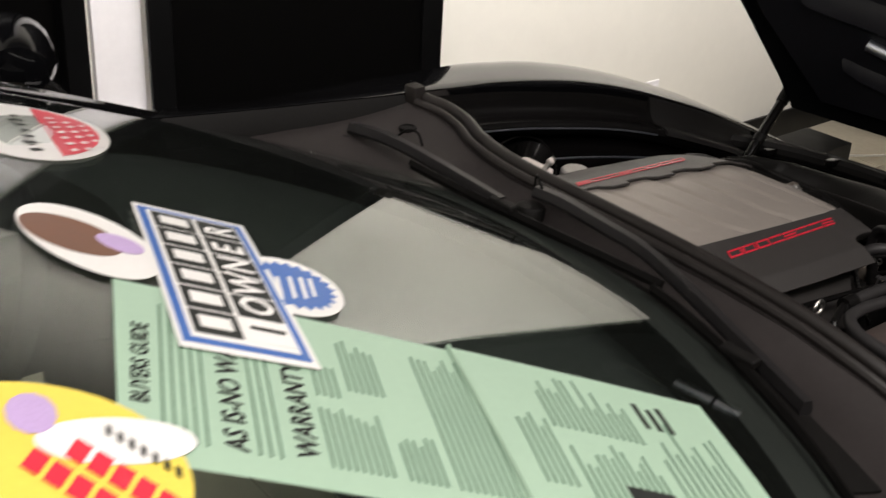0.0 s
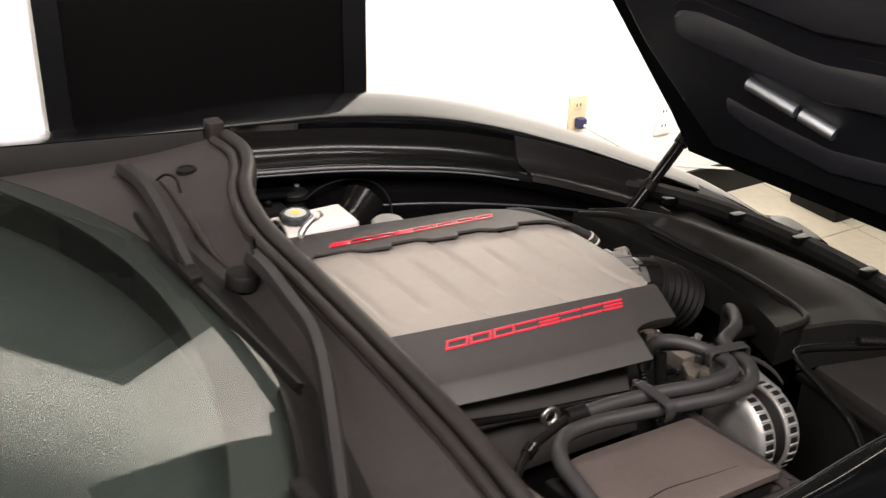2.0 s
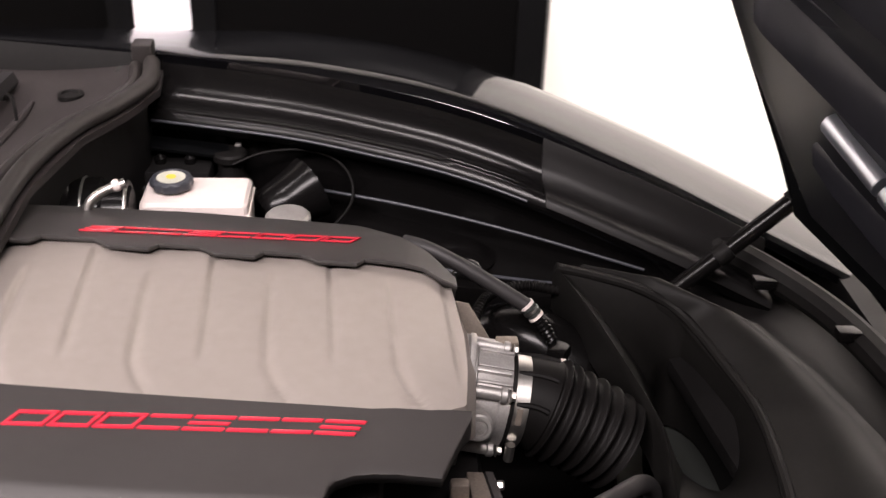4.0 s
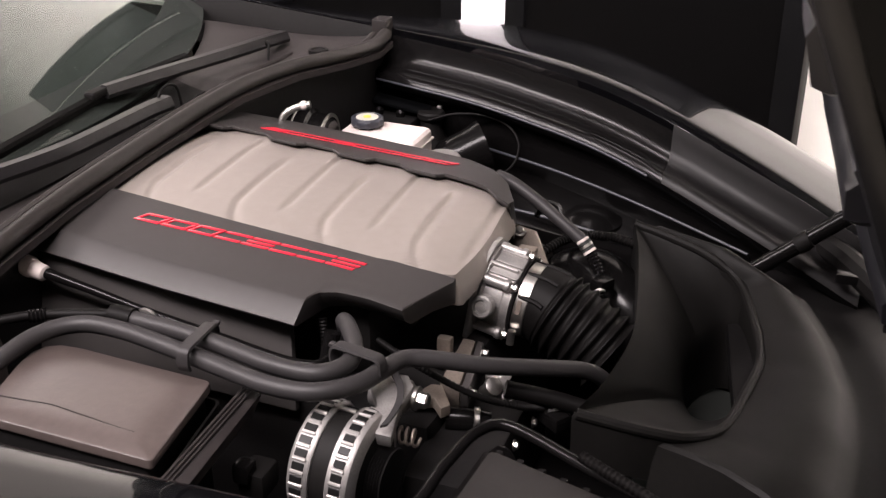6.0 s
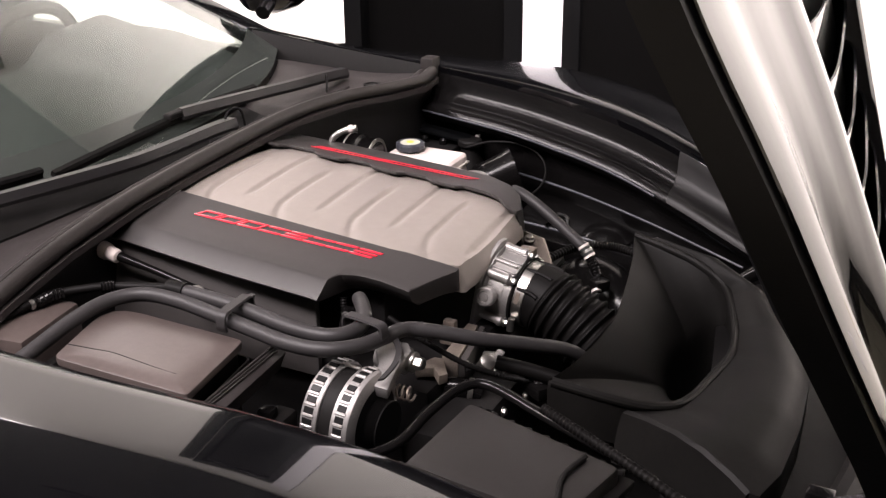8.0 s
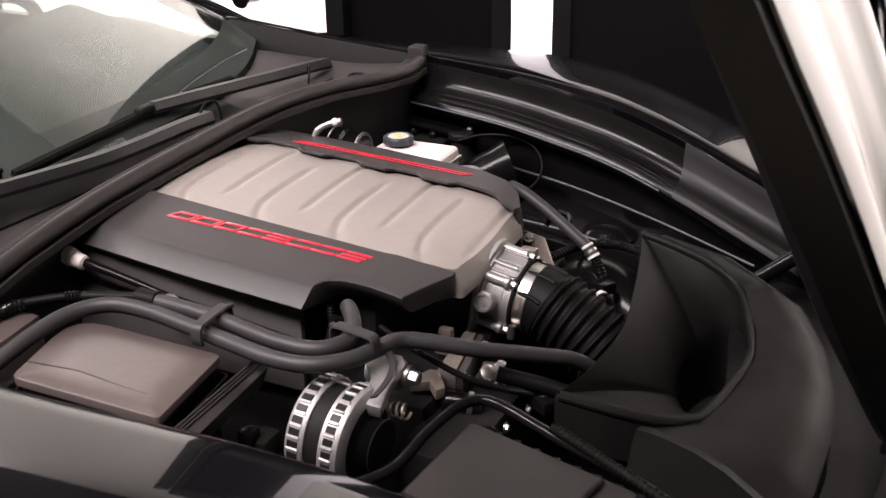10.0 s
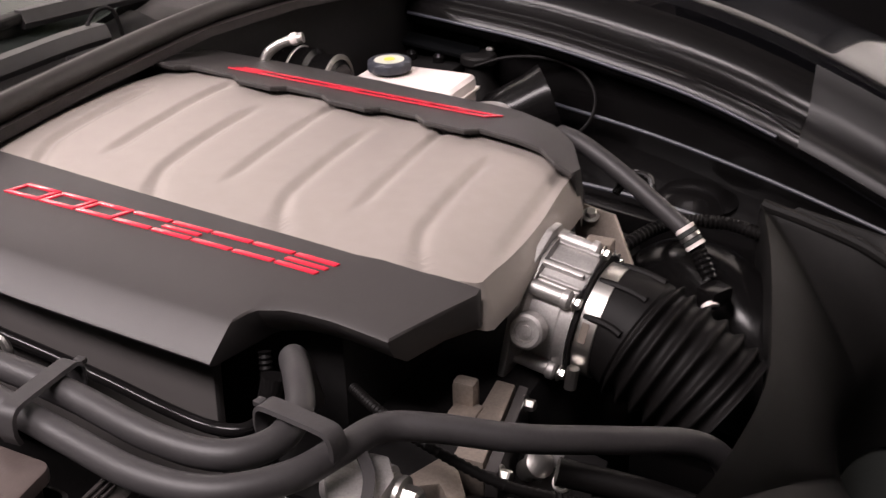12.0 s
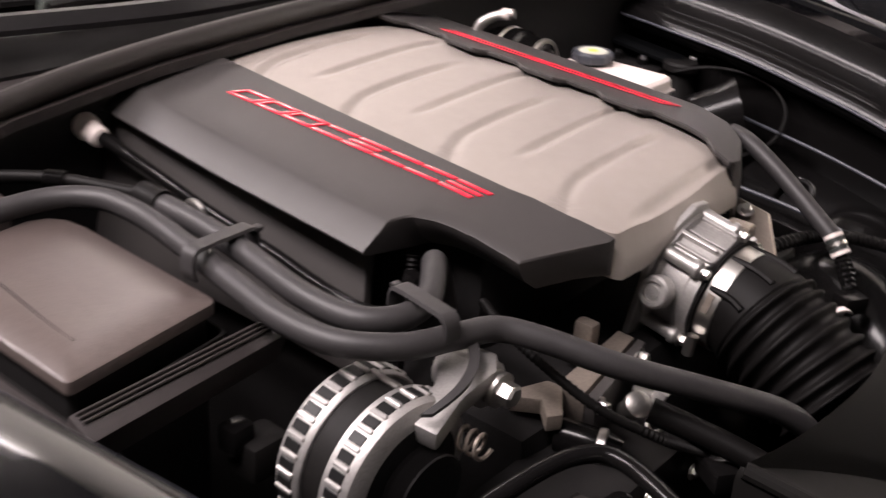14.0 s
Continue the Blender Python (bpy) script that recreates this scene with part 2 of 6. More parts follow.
def sheet(fn, nu, nv, thick, us=None, vs=None):
    """A surface fn(u, v) -> point, made solid downwards by thick (a vector or a length along z)."""
    us = us or [i / (nu - 1) for i in range(nu)]
    vs = vs or [j / (nv - 1) for j in range(nv)]
    bm = bmesh.new()
    d = Vector((0, 0, -thick)) if not isinstance(thick, Vector) else thick
    top = [[bm.verts.new(fn(u, v)) for v in vs] for u in us]
    low = [[bm.verts.new(q.co + d) for q in row] for row in top]
    for T, flip in ((top, False), (low, True)):
        for i in range(len(us) - 1):
            for j in range(len(vs) - 1):
                q = (T[i][j], T[i + 1][j], T[i + 1][j + 1], T[i][j + 1])
                bm.faces.new(q[::-1] if flip else q)
    edge = [(i, 0) for i in range(len(us))] + [(len(us) - 1, j) for j in range(1, len(vs))]
    edge += [(i, len(vs) - 1) for i in range(len(us) - 2, -1, -1)] + [(0, j) for j in range(len(vs) - 2, 0, -1)]
    for a, b in zip(edge, edge[1:] + edge[:1]):
        bm.faces.new((top[a[0]][a[1]], low[a[0]][a[1]], low[b[0]][b[1]], top[b[0]][b[1]]))
    return bm


def lerp_rows(rows, x):
    """Linear look-up in rows of (x, values...)."""
    if x <= rows[0][0]:
        return rows[0][1:]
    for a, b in zip(rows, rows[1:]):
        if x <= b[0]:
            t = (x - a[0]) / (b[0] - a[0])
            return tuple(p + (q - p) * t for p, q in zip(a[1:], b[1:]))
    return rows[-1][1:]


def soft_rows(rows, x):
    """Smooth look-up in rows of (x, values...)."""
    h = 0.05
    s = [lerp_rows(rows, x + k * h) for k in (-1, -0.5, 0, 0.5, 1)]
    return tuple(sum(c) / 5 for c in zip(*s))


def bolt(at, axis, r, parent, name="bolt", mat=None, h=None):
    h = h or r * 0.9
    at, ax = Vector(at), Vector(axis).normalized()
    bm = lathe(at, ax, [(r * 1.5, 0), (r * 1.5, h * 0.25), (r * 1.35, h * 0.3)], 20)
    bm = lathe(at + ax * h * 0.3, ax, [(r, 0), (r, h * 0.8), (r * 0.8, h)], 6, bm)
    return part(name, bm, mat or M_STEEL, parent, smooth=25)

# ---- room ----
FLOOR_Z, CEIL_Z = -0.10, 2.80
X0, X1, Y0, Y1 = -6.5, 7.5, -8.0, 1.60


WINDOWS = [(-3.2, -2.42), (-1.13, -0.54)]
HEADS = (1.60, 2.35)
SILL_Z = 0.06
wall = bmesh.new()
edges = [X0] + [v for w in WINDOWS for v in w] + [X1]
for a, b in zip(edges[::2], edges[1::2]):
    box(((a + b) / 2, Y1 + 0.075, (FLOOR_Z + CEIL_Z) / 2), (b - a, 0.15, CEIL_Z - FLOOR_Z), bm=wall)
for (a, b), HEAD_Z in zip(WINDOWS, HEADS):
    box(((a + b) / 2, Y1 + 0.075, (FLOOR_Z + SILL_Z) / 2), (b - a, 0.15, SILL_Z - FLOOR_Z), bm=wall)
    box(((a + b) / 2, Y1 + 0.075, (HEAD_Z + CEIL_Z) / 2), (b - a, 0.15, CEIL_Z - HEAD_Z), bm=wall)
single("wall_north", wall, M_WALL, "white painted wall with dark windows", "wall", kind="structure")
single("wall_south", box(((X0 + X1) / 2, Y0 - 0.075, 1.35), (X1 - X0, 0.15, 2.9)), M_WALL, "plain white painted wall", "wall", kind="structure")
single("wall_east", box((X1 + 0.075, (Y0 + Y1) / 2, 1.35), (0.15, Y1 - Y0 + 0.3, 2.9)), M_WALL, "plain white painted wall", "wall", kind="structure")
single("wall_west", box((X0 - 0.075, (Y0 + Y1) / 2, 1.35), (0.15, Y1 - Y0 + 0.3, 2.9)), M_WALL, "plain white painted wall", "wall", kind="structure")
single("ceiling", box(((X0 + X1) / 2, (Y0 + Y1) / 2, CEIL_Z + 0.05), (X1 - X0 + 0.3, Y1 - Y0 + 0.3, 0.1)), M_CEIL, "grey painted ceiling", "ceiling", kind="structure")
floor = single("floor", box(((X0 + X1) / 2, (Y0 + Y1) / 2, FLOOR_Z - 0.06), (X1 - X0, Y1 - Y0, 0.1)), M_GROUT, "cream tiled showroom floor", "floor", kind="structure")
TILE = 0.457
bm = box((0, 0, 0), (TILE - 0.005, TILE - 0.005, 0.012), 0.0015, seg=1)
tile_mesh = finish("tile", bm, M_TILE)
far_tiles = bmesh.new()
for i in range(-9, 23):
    for j in range(21):
        x, y = -2.6 + TILE * i, Y1 - 0.24 - TILE * j
        if not (X0 + 0.24 < x < X1 - 0.24 and y > Y0 + 0.24):
            continue
        if 0 <= i < 20 and j < 12:
            t = new("tile", tile_mesh)
            t.parent = floor
            t.matrix_world = pose(x, y, FLOOR_Z - 0.006)
        else:
            a, z = TILE / 2 - 0.0025, FLOOR_Z - 0.0001
            top = [far_tiles.verts.new((x + u * a, y + v * a, z)) for u, v in ((-1, -1), (1, -1), (1, 1), (-1, 1))]
            low = [far_tiles.verts.new(q.co - Vector((0, 0, 0.012))) for q in top]
            far_tiles.faces.new(top)
            for k in range(4):
                far_tiles.faces.new((top[k], low[k], low[(k + 1) % 4], top[(k + 1) % 4]))
tagged(part("tiles", far_tiles, M_TILE, floor), kind="stuff")
single("baseboard", box(((X0 + X1) / 2, Y1 - 0.008, FLOOR_Z + 0.06), (X1 - X0, 0.014, 0.12), 0.003), M_BASE, "black baseboard along the white wall", "baseboard", kind="structure")

for k, (a, b) in enumerate(WINDOWS):
    HEAD_Z = HEADS[k]
    win = thing("window_%d" % (k + 1), ((a + b) / 2, Y1, SILL_Z), "dark window with a slim black frame", "window", kind="structure")
    fr = bmesh.new()
    for c, s in ((((a + b) / 2, 0, SILL_Z + 0.03), (b - a, 0.06, 0.06)), (((a + b) / 2, 0, HEAD_Z - 0.03), (b - a, 0.06, 0.06)),
                 ((a + 0.03, 0, (SILL_Z + HEAD_Z) / 2), (0.06, 0.06, HEAD_Z - SILL_Z - 0.121)), ((b - 0.03, 0, (SILL_Z + HEAD_Z) / 2), (0.06, 0.06, HEAD_Z - SILL_Z - 0.121))):
        box((c[0], Y1 + 0.025, c[2]), s, 0.004, bm=fr)
    part("window_frame", fr, M_FRAME, win)
    part("pane", box(((a + b) / 2, Y1 + 0.05, (SILL_Z + HEAD_Z) / 2), (b - a - 0.11, 0.01, HEAD_Z - SILL_Z - 0.11)), M_PANE, win)
    part("window_sill", box(((a + b) / 2, Y1 - 0.02, SILL_Z - 0.012), (b - a + 0.1, 0.06, 0.022), 0.004), M_TRIM, win)
single("trim", box((-0.47, Y1 - 0.012, 1.47), (0.13, 0.022, 1.80), 0.003), M_TRIM, "white post between two dark windows", "trim", kind="structure")
single("ledge", box((-0.47, Y1 - 0.03, 0.555), (0.17, 0.06, 0.025), 0.004), M_TRIM, "white ledge at the foot of the post", "ledge", kind="structure")
single("post_base", box((-0.47, Y1 - 0.015, 0.22), (0.135, 0.028, 0.64), 0.003), M_BASE, "black panel below the white post", "panel", kind="structure")

# unseen board, added so the windscreen reflects a dark strip beside the window
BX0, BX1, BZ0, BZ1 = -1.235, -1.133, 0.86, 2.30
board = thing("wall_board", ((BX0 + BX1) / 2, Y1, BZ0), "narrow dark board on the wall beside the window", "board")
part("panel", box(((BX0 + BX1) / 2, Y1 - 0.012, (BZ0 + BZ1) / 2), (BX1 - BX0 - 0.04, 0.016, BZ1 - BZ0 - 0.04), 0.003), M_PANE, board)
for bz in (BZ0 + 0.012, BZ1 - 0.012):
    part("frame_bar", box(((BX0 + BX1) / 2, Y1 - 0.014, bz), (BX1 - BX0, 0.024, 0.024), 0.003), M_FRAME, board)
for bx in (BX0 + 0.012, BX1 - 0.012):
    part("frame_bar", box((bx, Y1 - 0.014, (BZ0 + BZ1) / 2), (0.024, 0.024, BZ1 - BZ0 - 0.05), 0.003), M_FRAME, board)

leaf = thing("open_door", (-0.392, 1.567, FLOOR_Z), "black panelled door leaf standing ajar from the wall", "door")
LA, LB = Vector((-0.398, 1.56, 0)), Vector((0.357, 1.315, 0))
ld = (LB - LA).normalized()
lm = Matrix((ld, Vector((-ld.y, ld.x, 0)), Vector((0, 0, 1)))).transposed()
lc, lw = (LA + LB) / 2, (LB - LA).length
part("panel", box(lc + Vector((0, 0, 0.81)), (lw - 0.10, 0.02, 1.72), m=lm), M_PANE, leaf)
for s in (-1, 1):
    part("stile", box(lc + ld * s * (lw / 2 - 0.03) + Vector((0, 0, 0.805)), (0.06, 0.04, 1.79), 0.004, m=lm), M_FRAME, leaf)
for z in (-0.05, 1.665):
    part("rail", box(lc + Vector((0, 0, z)), (lw - 0.122, 0.04, 0.07), 0.004, m=lm), M_FRAME, leaf)

for lx, ly, sx, sy in [(q, PANEL_Y, 1.7, 0.7) for q in PANEL_X] + [(-2.55, 1.485, 0.88, 0.226)]:
    lamp = thing("ceiling_light", (lx, ly, CEIL_Z), "long white ceiling light", "ceiling light", "ceiling lights")
    part("frame", box((lx, ly, CEIL_Z - 0.015), (sx, sy, 0.03), 0.004), M_TRIM, lamp)
# housings for the added, unseen washers
lamp = thing("wall_washer", (6.55, -1.6, CEIL_Z), "unseen black ceiling lamp added to brighten the white wall", "ceiling lamp", "wall washers")
part("housing", box((6.59, -1.6, 2.745), (0.17, 4.06, 0.02), 0.004, m=Matrix.Rotation(radians(-34), 3, "Y")), M_BASE, lamp)
for o in (-1.5, 1.5):
    part("hanger", box((6.59, -1.6 + o, 2.775), (0.02, 0.02, 0.08)), M_BASE, lamp)
lamp = thing("wall_washer", (-5.55, -0.6, CEIL_Z), "unseen black ceiling lamp added to brighten the white wall", "ceiling lamp", "wall washers")
part("housing", box((-5.59, -0.6, 2.745), (0.17, 4.06, 0.02), 0.004, m=Matrix.Rotation(radians(34), 3, "Y")), M_BASE, lamp)
for o in (-1.5, 1.5):
    part("hanger", box((-5.59, -0.6 + o, 2.775), (0.02, 0.02, 0.08)), M_BASE, lamp)
for lx, ly, watts, tilt in WASHERS:
    lamp = thing("wall_washer", (lx, ly, CEIL_Z), "unseen black ceiling lamp added to brighten the white wall", "ceiling lamp", "wall washers")
    part("housing", box((lx, ly - 0.01, 2.745), (2.56, 0.17, 0.02), 0.004, m=Matrix.Rotation(radians(tilt), 3, "X")), M_BASE, lamp)
    for o in (-0.9, 0.9):
        part("hanger", box((lx + o, ly - 0.01, 2.775), (0.02, 0.02, 0.08)), M_BASE, lamp)


def outlet(x, z, mat, label, plug):
    o = thing("wall_outlet", (x, Y1, z), label, "wall outlet")
    part("plate", box((x, Y1 - 0.004, z), (0.072, 0.007, 0.116), 0.003), mat, o)
    for dz in (-0.027, 0.027):
        part("socket", box((x, Y1 - 0.0085, z + dz), (0.034, 0.003, 0.028), 0.001), mat, o)
        for dx in (-0.007, 0.007):
            part("slot", box((x + dx, Y1 - 0.0105, z + dz + 0.003), (0.003, 0.002, 0.010)), M_INK, o)
    if plug:
        p = thing("power_plug", (x, Y1 - 0.03, z - 0.02), "dark blue plug with a white cord", "plug")
        part("body", box((x, Y1 - 0.027, z - 0.027), (0.03, 0.032, 0.034), 0.006), M_PLUG, p)
        part("cord", tube([(x, Y1 - 0.045, z - 0.03), (x + 0.06, Y1 - 0.08, z - 0.07), (x + 0.3, Y1 - 0.1, z - 0.2), (x + 0.7, Y1 - 0.13, FLOOR_Z + 0.14), (x + 1.05, Y1 - 0.25, FLOOR_Z + 0.075), (x + 1.4, Y1 - 0.4, FLOOR_Z + 0.02), (x + 2.2, Y1 - 0.7, FLOOR_Z + 0.006)], 0.005, 8), M_CORD, p)


outlet(1.282, 0.334, M_TAN, "tan wall outlet plate with a plug in it", True)
outlet(1.664, 0.25, M_TRIM, "white wall outlet plate", False)
single("storage_cabinet", box((3.32, 1.40, 0.45), (0.6, 0.38, 1.1), 0.01), M_BASE, "plain black cabinet against the wall", "cabinet")
# plain low block that draws a black shape on the floor
single("black_floor_case", box((2.33, 1.30, FLOOR_Z + 0.06), (0.34, 0.22, 0.12), 0.01), M_BASE, "low black block on the tiles", "case")

# ---- car body ----
car = thing("sports_car", (-0.4, 0, FLOOR_Z), "gloss black sports car with its hood tilted open", "car")
EDGE_FAR = [(-1.5, 0.80, 0.925), (-0.9, 0.696, 0.911), (-0.6, 0.645, 0.899), (-0.3, 0.588, 0.894), (-0.1, 0.553, 0.883), (0.1, 0.492, 0.863), (0.22, 0.444, 0.838),
            (0.4, 0.394, 0.776), (0.55, 0.372, 0.708), (0.75, 0.335, 0.614), (0.95, 0.30, 0.48)]
EDGE_NEAR = [(-1.5, 0.80, 0.925), (-0.9, 0.72, 0.905), (-0.6, 0.672, 0.892), (-0.3, 0.622, 0.880), (-0.1, 0.602, 0.864), (0.1, 0.565, 0.845), (0.22, 0.535, 0.815),
             (0.4, 0.49, 0.745), (0.55, 0.455, 0.68), (0.75, 0.40, 0.59), (0.95, 0.30, 0.48)]
CROSS_FAR = [(0, 0), (0.006, 0.005), (0.03, 0.011), (0.06, 0.0155), (0.09, 0.0185), (0.12, 0.0195), (0.145, 0.0165), (0.18, 0.002), (0.215, -0.022), (0.25, -0.055), (0.275, -0.1), (0.29, -0.17), (0.295, -0.3)]


CROSS_NEAR = [(0, 0), (0.006, 0.004), (0.03, 0.008), (0.07, 0.0143), (0.105, 0.0196), (0.124, 0.0222), (0.127, 0.0225), (0.130, 0.0226), (0.17, 0.0222), (0.21, 0.0195), (0.245, 0.008), (0.27, -0.045), (0.287, -0.13), (0.295, -0.3)]


def fender(side):
    rings = []
    CROSS, edge = (CROSS_FAR, EDGE_FAR) if side > 0 else (CROSS_NEAR, EDGE_NEAR)
    for i in range(60):
        x = -0.95 + 1.95 * i / 59
        y, z = soft_rows(edge, x)
        k = lerp_rows([(-0.95, 0.05), (-0.55, 0.08), (-0.3, 0.45), (-0.1, 0.85), (0.02, 1.0), (1.0, 1.0)], x)[0] if side > 0 else 1.0
        shape = [(o, d * (k if d > 0 else 1) - (1 - k) * 0.30 * max(0, o - 0.015)) for o, d in CROSS]
        ring = [(x, side * (y + o), z + d) for o, d in shape]
        ring += [(x, side * (y + 0.29), FLOOR_Z + 0.12), (x, side * (y + 0.27), FLOOR_Z + 0.12)]
        ring += [(x, side * (y + max(o - 0.012, 0.001)), z + d - 0.012) for o, d in shape[::-1]]
        rings.append(ring)
    return part("fender", loft(rings), M_PAINT, car, smooth=50)


fender(1), fender(-1)
LINER = [(0.0, -0.004), (-0.006, -0.02), (-0.010, -0.045), (-0.024, -0.064), (-0.046, -0.070), (-0.066, -0.068), (-0.074, -0.074), (-0.078, -0.084), (-0.070, -0.10), (-0.034, -0.115), (-0.030, -0.45)]


def liner(side, x0, x1, mat, name, lift=0.0):
    rings = []
    n = max(6, int((x1 - x0) / 0.025))
    for i in range(n):
        x = x0 + (x1 - x0) * i / (n - 1)
        y, z = soft_rows(EDGE_FAR if side > 0 else EDGE_NEAR, x)
        top = [(x, side * (y + 0.004 + o * 0.86 - lift), z + d * 0.86 + lift * 0.7) for o, d in (LINER[:8] if lift else LINER)]
        rings.append(top + [(a, b + side * 0.012, c) for a, b, c in top[::-1]])
    return part(name, loft(rings), mat, car, smooth=45)


for side in (1, -1):
    liner(side, -0.33, 0.52, M_GLOSS, "inner_fender_channel")
    liner(side, 0.224, 0.52, M_LINER, "inner_fender_liner", 0.005)
    edge = EDGE_FAR if side > 0 else EDGE_NEAR
    # thin grey tube paints the highlight along the channel's lower edge
    part("channel_edge", tube([(x, side * (soft_rows(edge, x)[0] + 0.004 - 0.0685), soft_rows(edge, x)[1] - 0.0715) for x in [-0.30 + 0.05 * i for i in range(11)]], 0.0020, 8, 3), M_CAP, car)
    part("cowl_side_panel", loft([[(x, side * (soft_rows(edge, x)[0] - 0.001 - o), soft_rows(edge, x)[1] + d) for o, d in ((0.0, -0.002), (0.012, -0.03), (0.016, -0.05), (0.03, -0.052), (0.03, -0.09), (-0.01, -0.09))] for x in (-0.8, -0.7, -0.6, -0.5, -0.4, -0.33)]), M_PLASTIC, car)

def wheel(x, y, s):
    w = part("wheel", lathe((x, y, FLOOR_Z + 0.33), (0, s, 0), [(0.20, -0.13), (0.31, -0.13), (0.33, -0.10), (0.33, 0.06), (0.31, 0.09), (0.235, 0.095), (0.23, 0.08), (0.20, 0.06)], 48), M_RUBBER, car, "black tyre on a dark rim")
    part("rim", lathe((x, y, FLOOR_Z + 0.33), (0, s, 0), [(0.22, -0.1), (0.225, 0.075), (0.205, 0.08), (0.19, 0.03), (0.07, 0.055), (0.03, 0.06), (0.002, 0.062)], 40), M_CHROME, w)


for x in (0.05, -2.66):
    for s in (1, -1):
        wheel(x, s * 0.80, s)


def rear(u, v):
    """Plain rear body behind the doors."""
    a = math.pi * v
    x = -1.83 - 1.75 * u
    k = 1 - 0.12 * u ** 3
    return Vector((x, 0.96 * k * math.copysign(abs(math.cos(a)) ** 0.35, math.cos(a)), FLOOR_Z + 0.14 + (0.86 + 0.06 * math.sin(3 * u)) * math.sin(a) ** 0.35))


part("rear_body", sheet(rear, 16, 30, 0.02), M_PAINT, car, smooth=50)
# front bumper and nose between the fenders
def nose(u, v):
    y = -0.62 + 1.24 * v
    x = 0.60 + u * (0.52 - 0.45 * (abs(y) / 0.62) ** 2.2)
    return (x, y, 0.59 - 0.05 * abs(y) - 0.28 * u ** 1.6 - 0.10 * (abs(y) / 0.62) ** 2)


part("front_bumper", sheet(nose, 12, 24, Vector((-0.02, 0, -0.35))), M_PAINT, car, smooth=50)
# dark tub that closes the bay underneath
tub = box((0.05, 0, 0.34), (1.3, 1.12, 0.03))
box((-0.46, 0, 0.56), (0.03, 1.2, 0.46), bm=tub)
box((0.64, 0, 0.50), (0.03, 0.9, 0.34), bm=tub)
part("engine_bay_tub", tub, M_DARK, car)

# ---- windscreen, cowl, wipers ----
def glass_base(y):
    return -0.515 - 0.5 * y * y


def glass(y, d):
    """The windscreen at y, d metres behind its lower edge."""
    return Vector((glass_base(y) - d, y, 0.88 + 0.38 * d - 0.02 * d * d))


def screen(u, v):
    y = (-1 + 2 * v) * (0.70 - 0.12 * u)
    return glass(y, -0.01 + 0.97 * u)


part("windscreen", sheet(screen, 24, 40, Vector((0, 0, -0.004))), M_GLASS, car, "tinted curved windscreen", 60).visible_shadow = False
part("windscreen_border", sheet(lambda u, v: glass((-1 + 2 * v) * 0.70, -0.009 + 0.078 * u) + Vector((0, 0, -0.0016)), 4, 40, 0.001), M_INK, car, "black printed glass border", 60)
for side in (1, -1):
    pil = []
    for i in range(14):
        u = -0.02 + 1.05 * i / 13
        y = side * (0.70 - 0.12 * u)
        c = glass(y, -0.01 + 0.97 * u)
        pil.append([c + Vector((0, side * o, d)) for o, d in ((-0.012, -0.006), (-0.008, 0.006), (0.02, 0.012), (0.05, -0.004), (0.06, -0.04), (0.0, -0.04))])
    part("windscreen_pillar", loft(pil), M_PAINT, car, smooth=40)
    part("door_panel", sheet(lambda u, v, s=side: Vector((-0.93 - 0.9 * u, s * (0.985 - 0.02 * u + 0.0 * v - 0.06 * v * v), 0.80 - 0.5 * (1 - v) + 0.02 * u)), 6, 10, Vector((0, -side * 0.03, 0))), M_PAINT, car, smooth=50)
part("dashboard", sheet(lambda u, v: Vector((glass_base(-0.66 + 1.32 * v) - 0.06 - (0.45 - 0.25 * (1.32 * v - 0.66) ** 2) * u, -0.66 + 1.32 * v, 0.835 + 0.055 * u + 0.02 * math.sin(3.1 * u) + 0.050 * u * u * math.exp(-((1.32 * v - 0.66 - 0.44) / 0.165) ** 6))), 14, 60, 0.12), M_DASH, car, smooth=50)
part("steering_wheel", loft([[Vector((-1.22, 0.40, 0.82)) + Matrix.Rotation(radians(-68), 3, "Y") @ (Vector((math.cos(a), math.sin(a), 0)) * (0.165 + 0.014 * math.cos(b)) + Vector((0, 0, 0.016 * math.sin(b)))) for b in [2 * math.pi * j / 10 for j in range(10)]] for a in [2 * math.pi * k / 40 for k in range(40)]], loop=True), M_RUBBER, car, "black leather steering wheel")
mir = part("door_mirror", lathe((-0.94, 0.985, 0.955), (0.25, 1, 0.1), [(0.02, -0.10), (0.055, -0.09), (0.075, -0.04), (0.078, 0.02), (0.065, 0.07), (0.03, 0.1)], 24), M_PAINT, car)
part("mirror_stalk", tube([(-0.90, 0.86, 0.90), (-0.91, 0.90, 0.915), (-0.93, 0.94, 0.94)], 0.018, 10), M_GLOSS, mir)

SEAL = [(-0.60, -0.350, 0.785), (-0.55, -0.355, 0.805), (-0.47, -0.362, 0.832), (-0.35, -0.366, 0.857), (-0.2, -0.372, 0.873), (0.0, -0.376, 0.882), (0.2, -0.377, 0.886), (0.33, -0.352, 0.886),
        (0.42, -0.312, 0.884), (0.50, -0.290, 0.882), (0.565, -0.296, 0.884)]


def cowl(u, v):
    y = -0.62 + 1.245 * v
    sx, sz = lerp_rows(SEAL, y)
    bx = glass_base(y) + 0.012
    x = sx - 0.03 + (bx - sx + 0.03) * u
    return Vector((x, y, sz - 0.006 + (0.866 - sz) * u - 0.022 * math.sin(math.pi * min(1, u * 1.05)) * (1 if y < 0.3 else 0.5)))


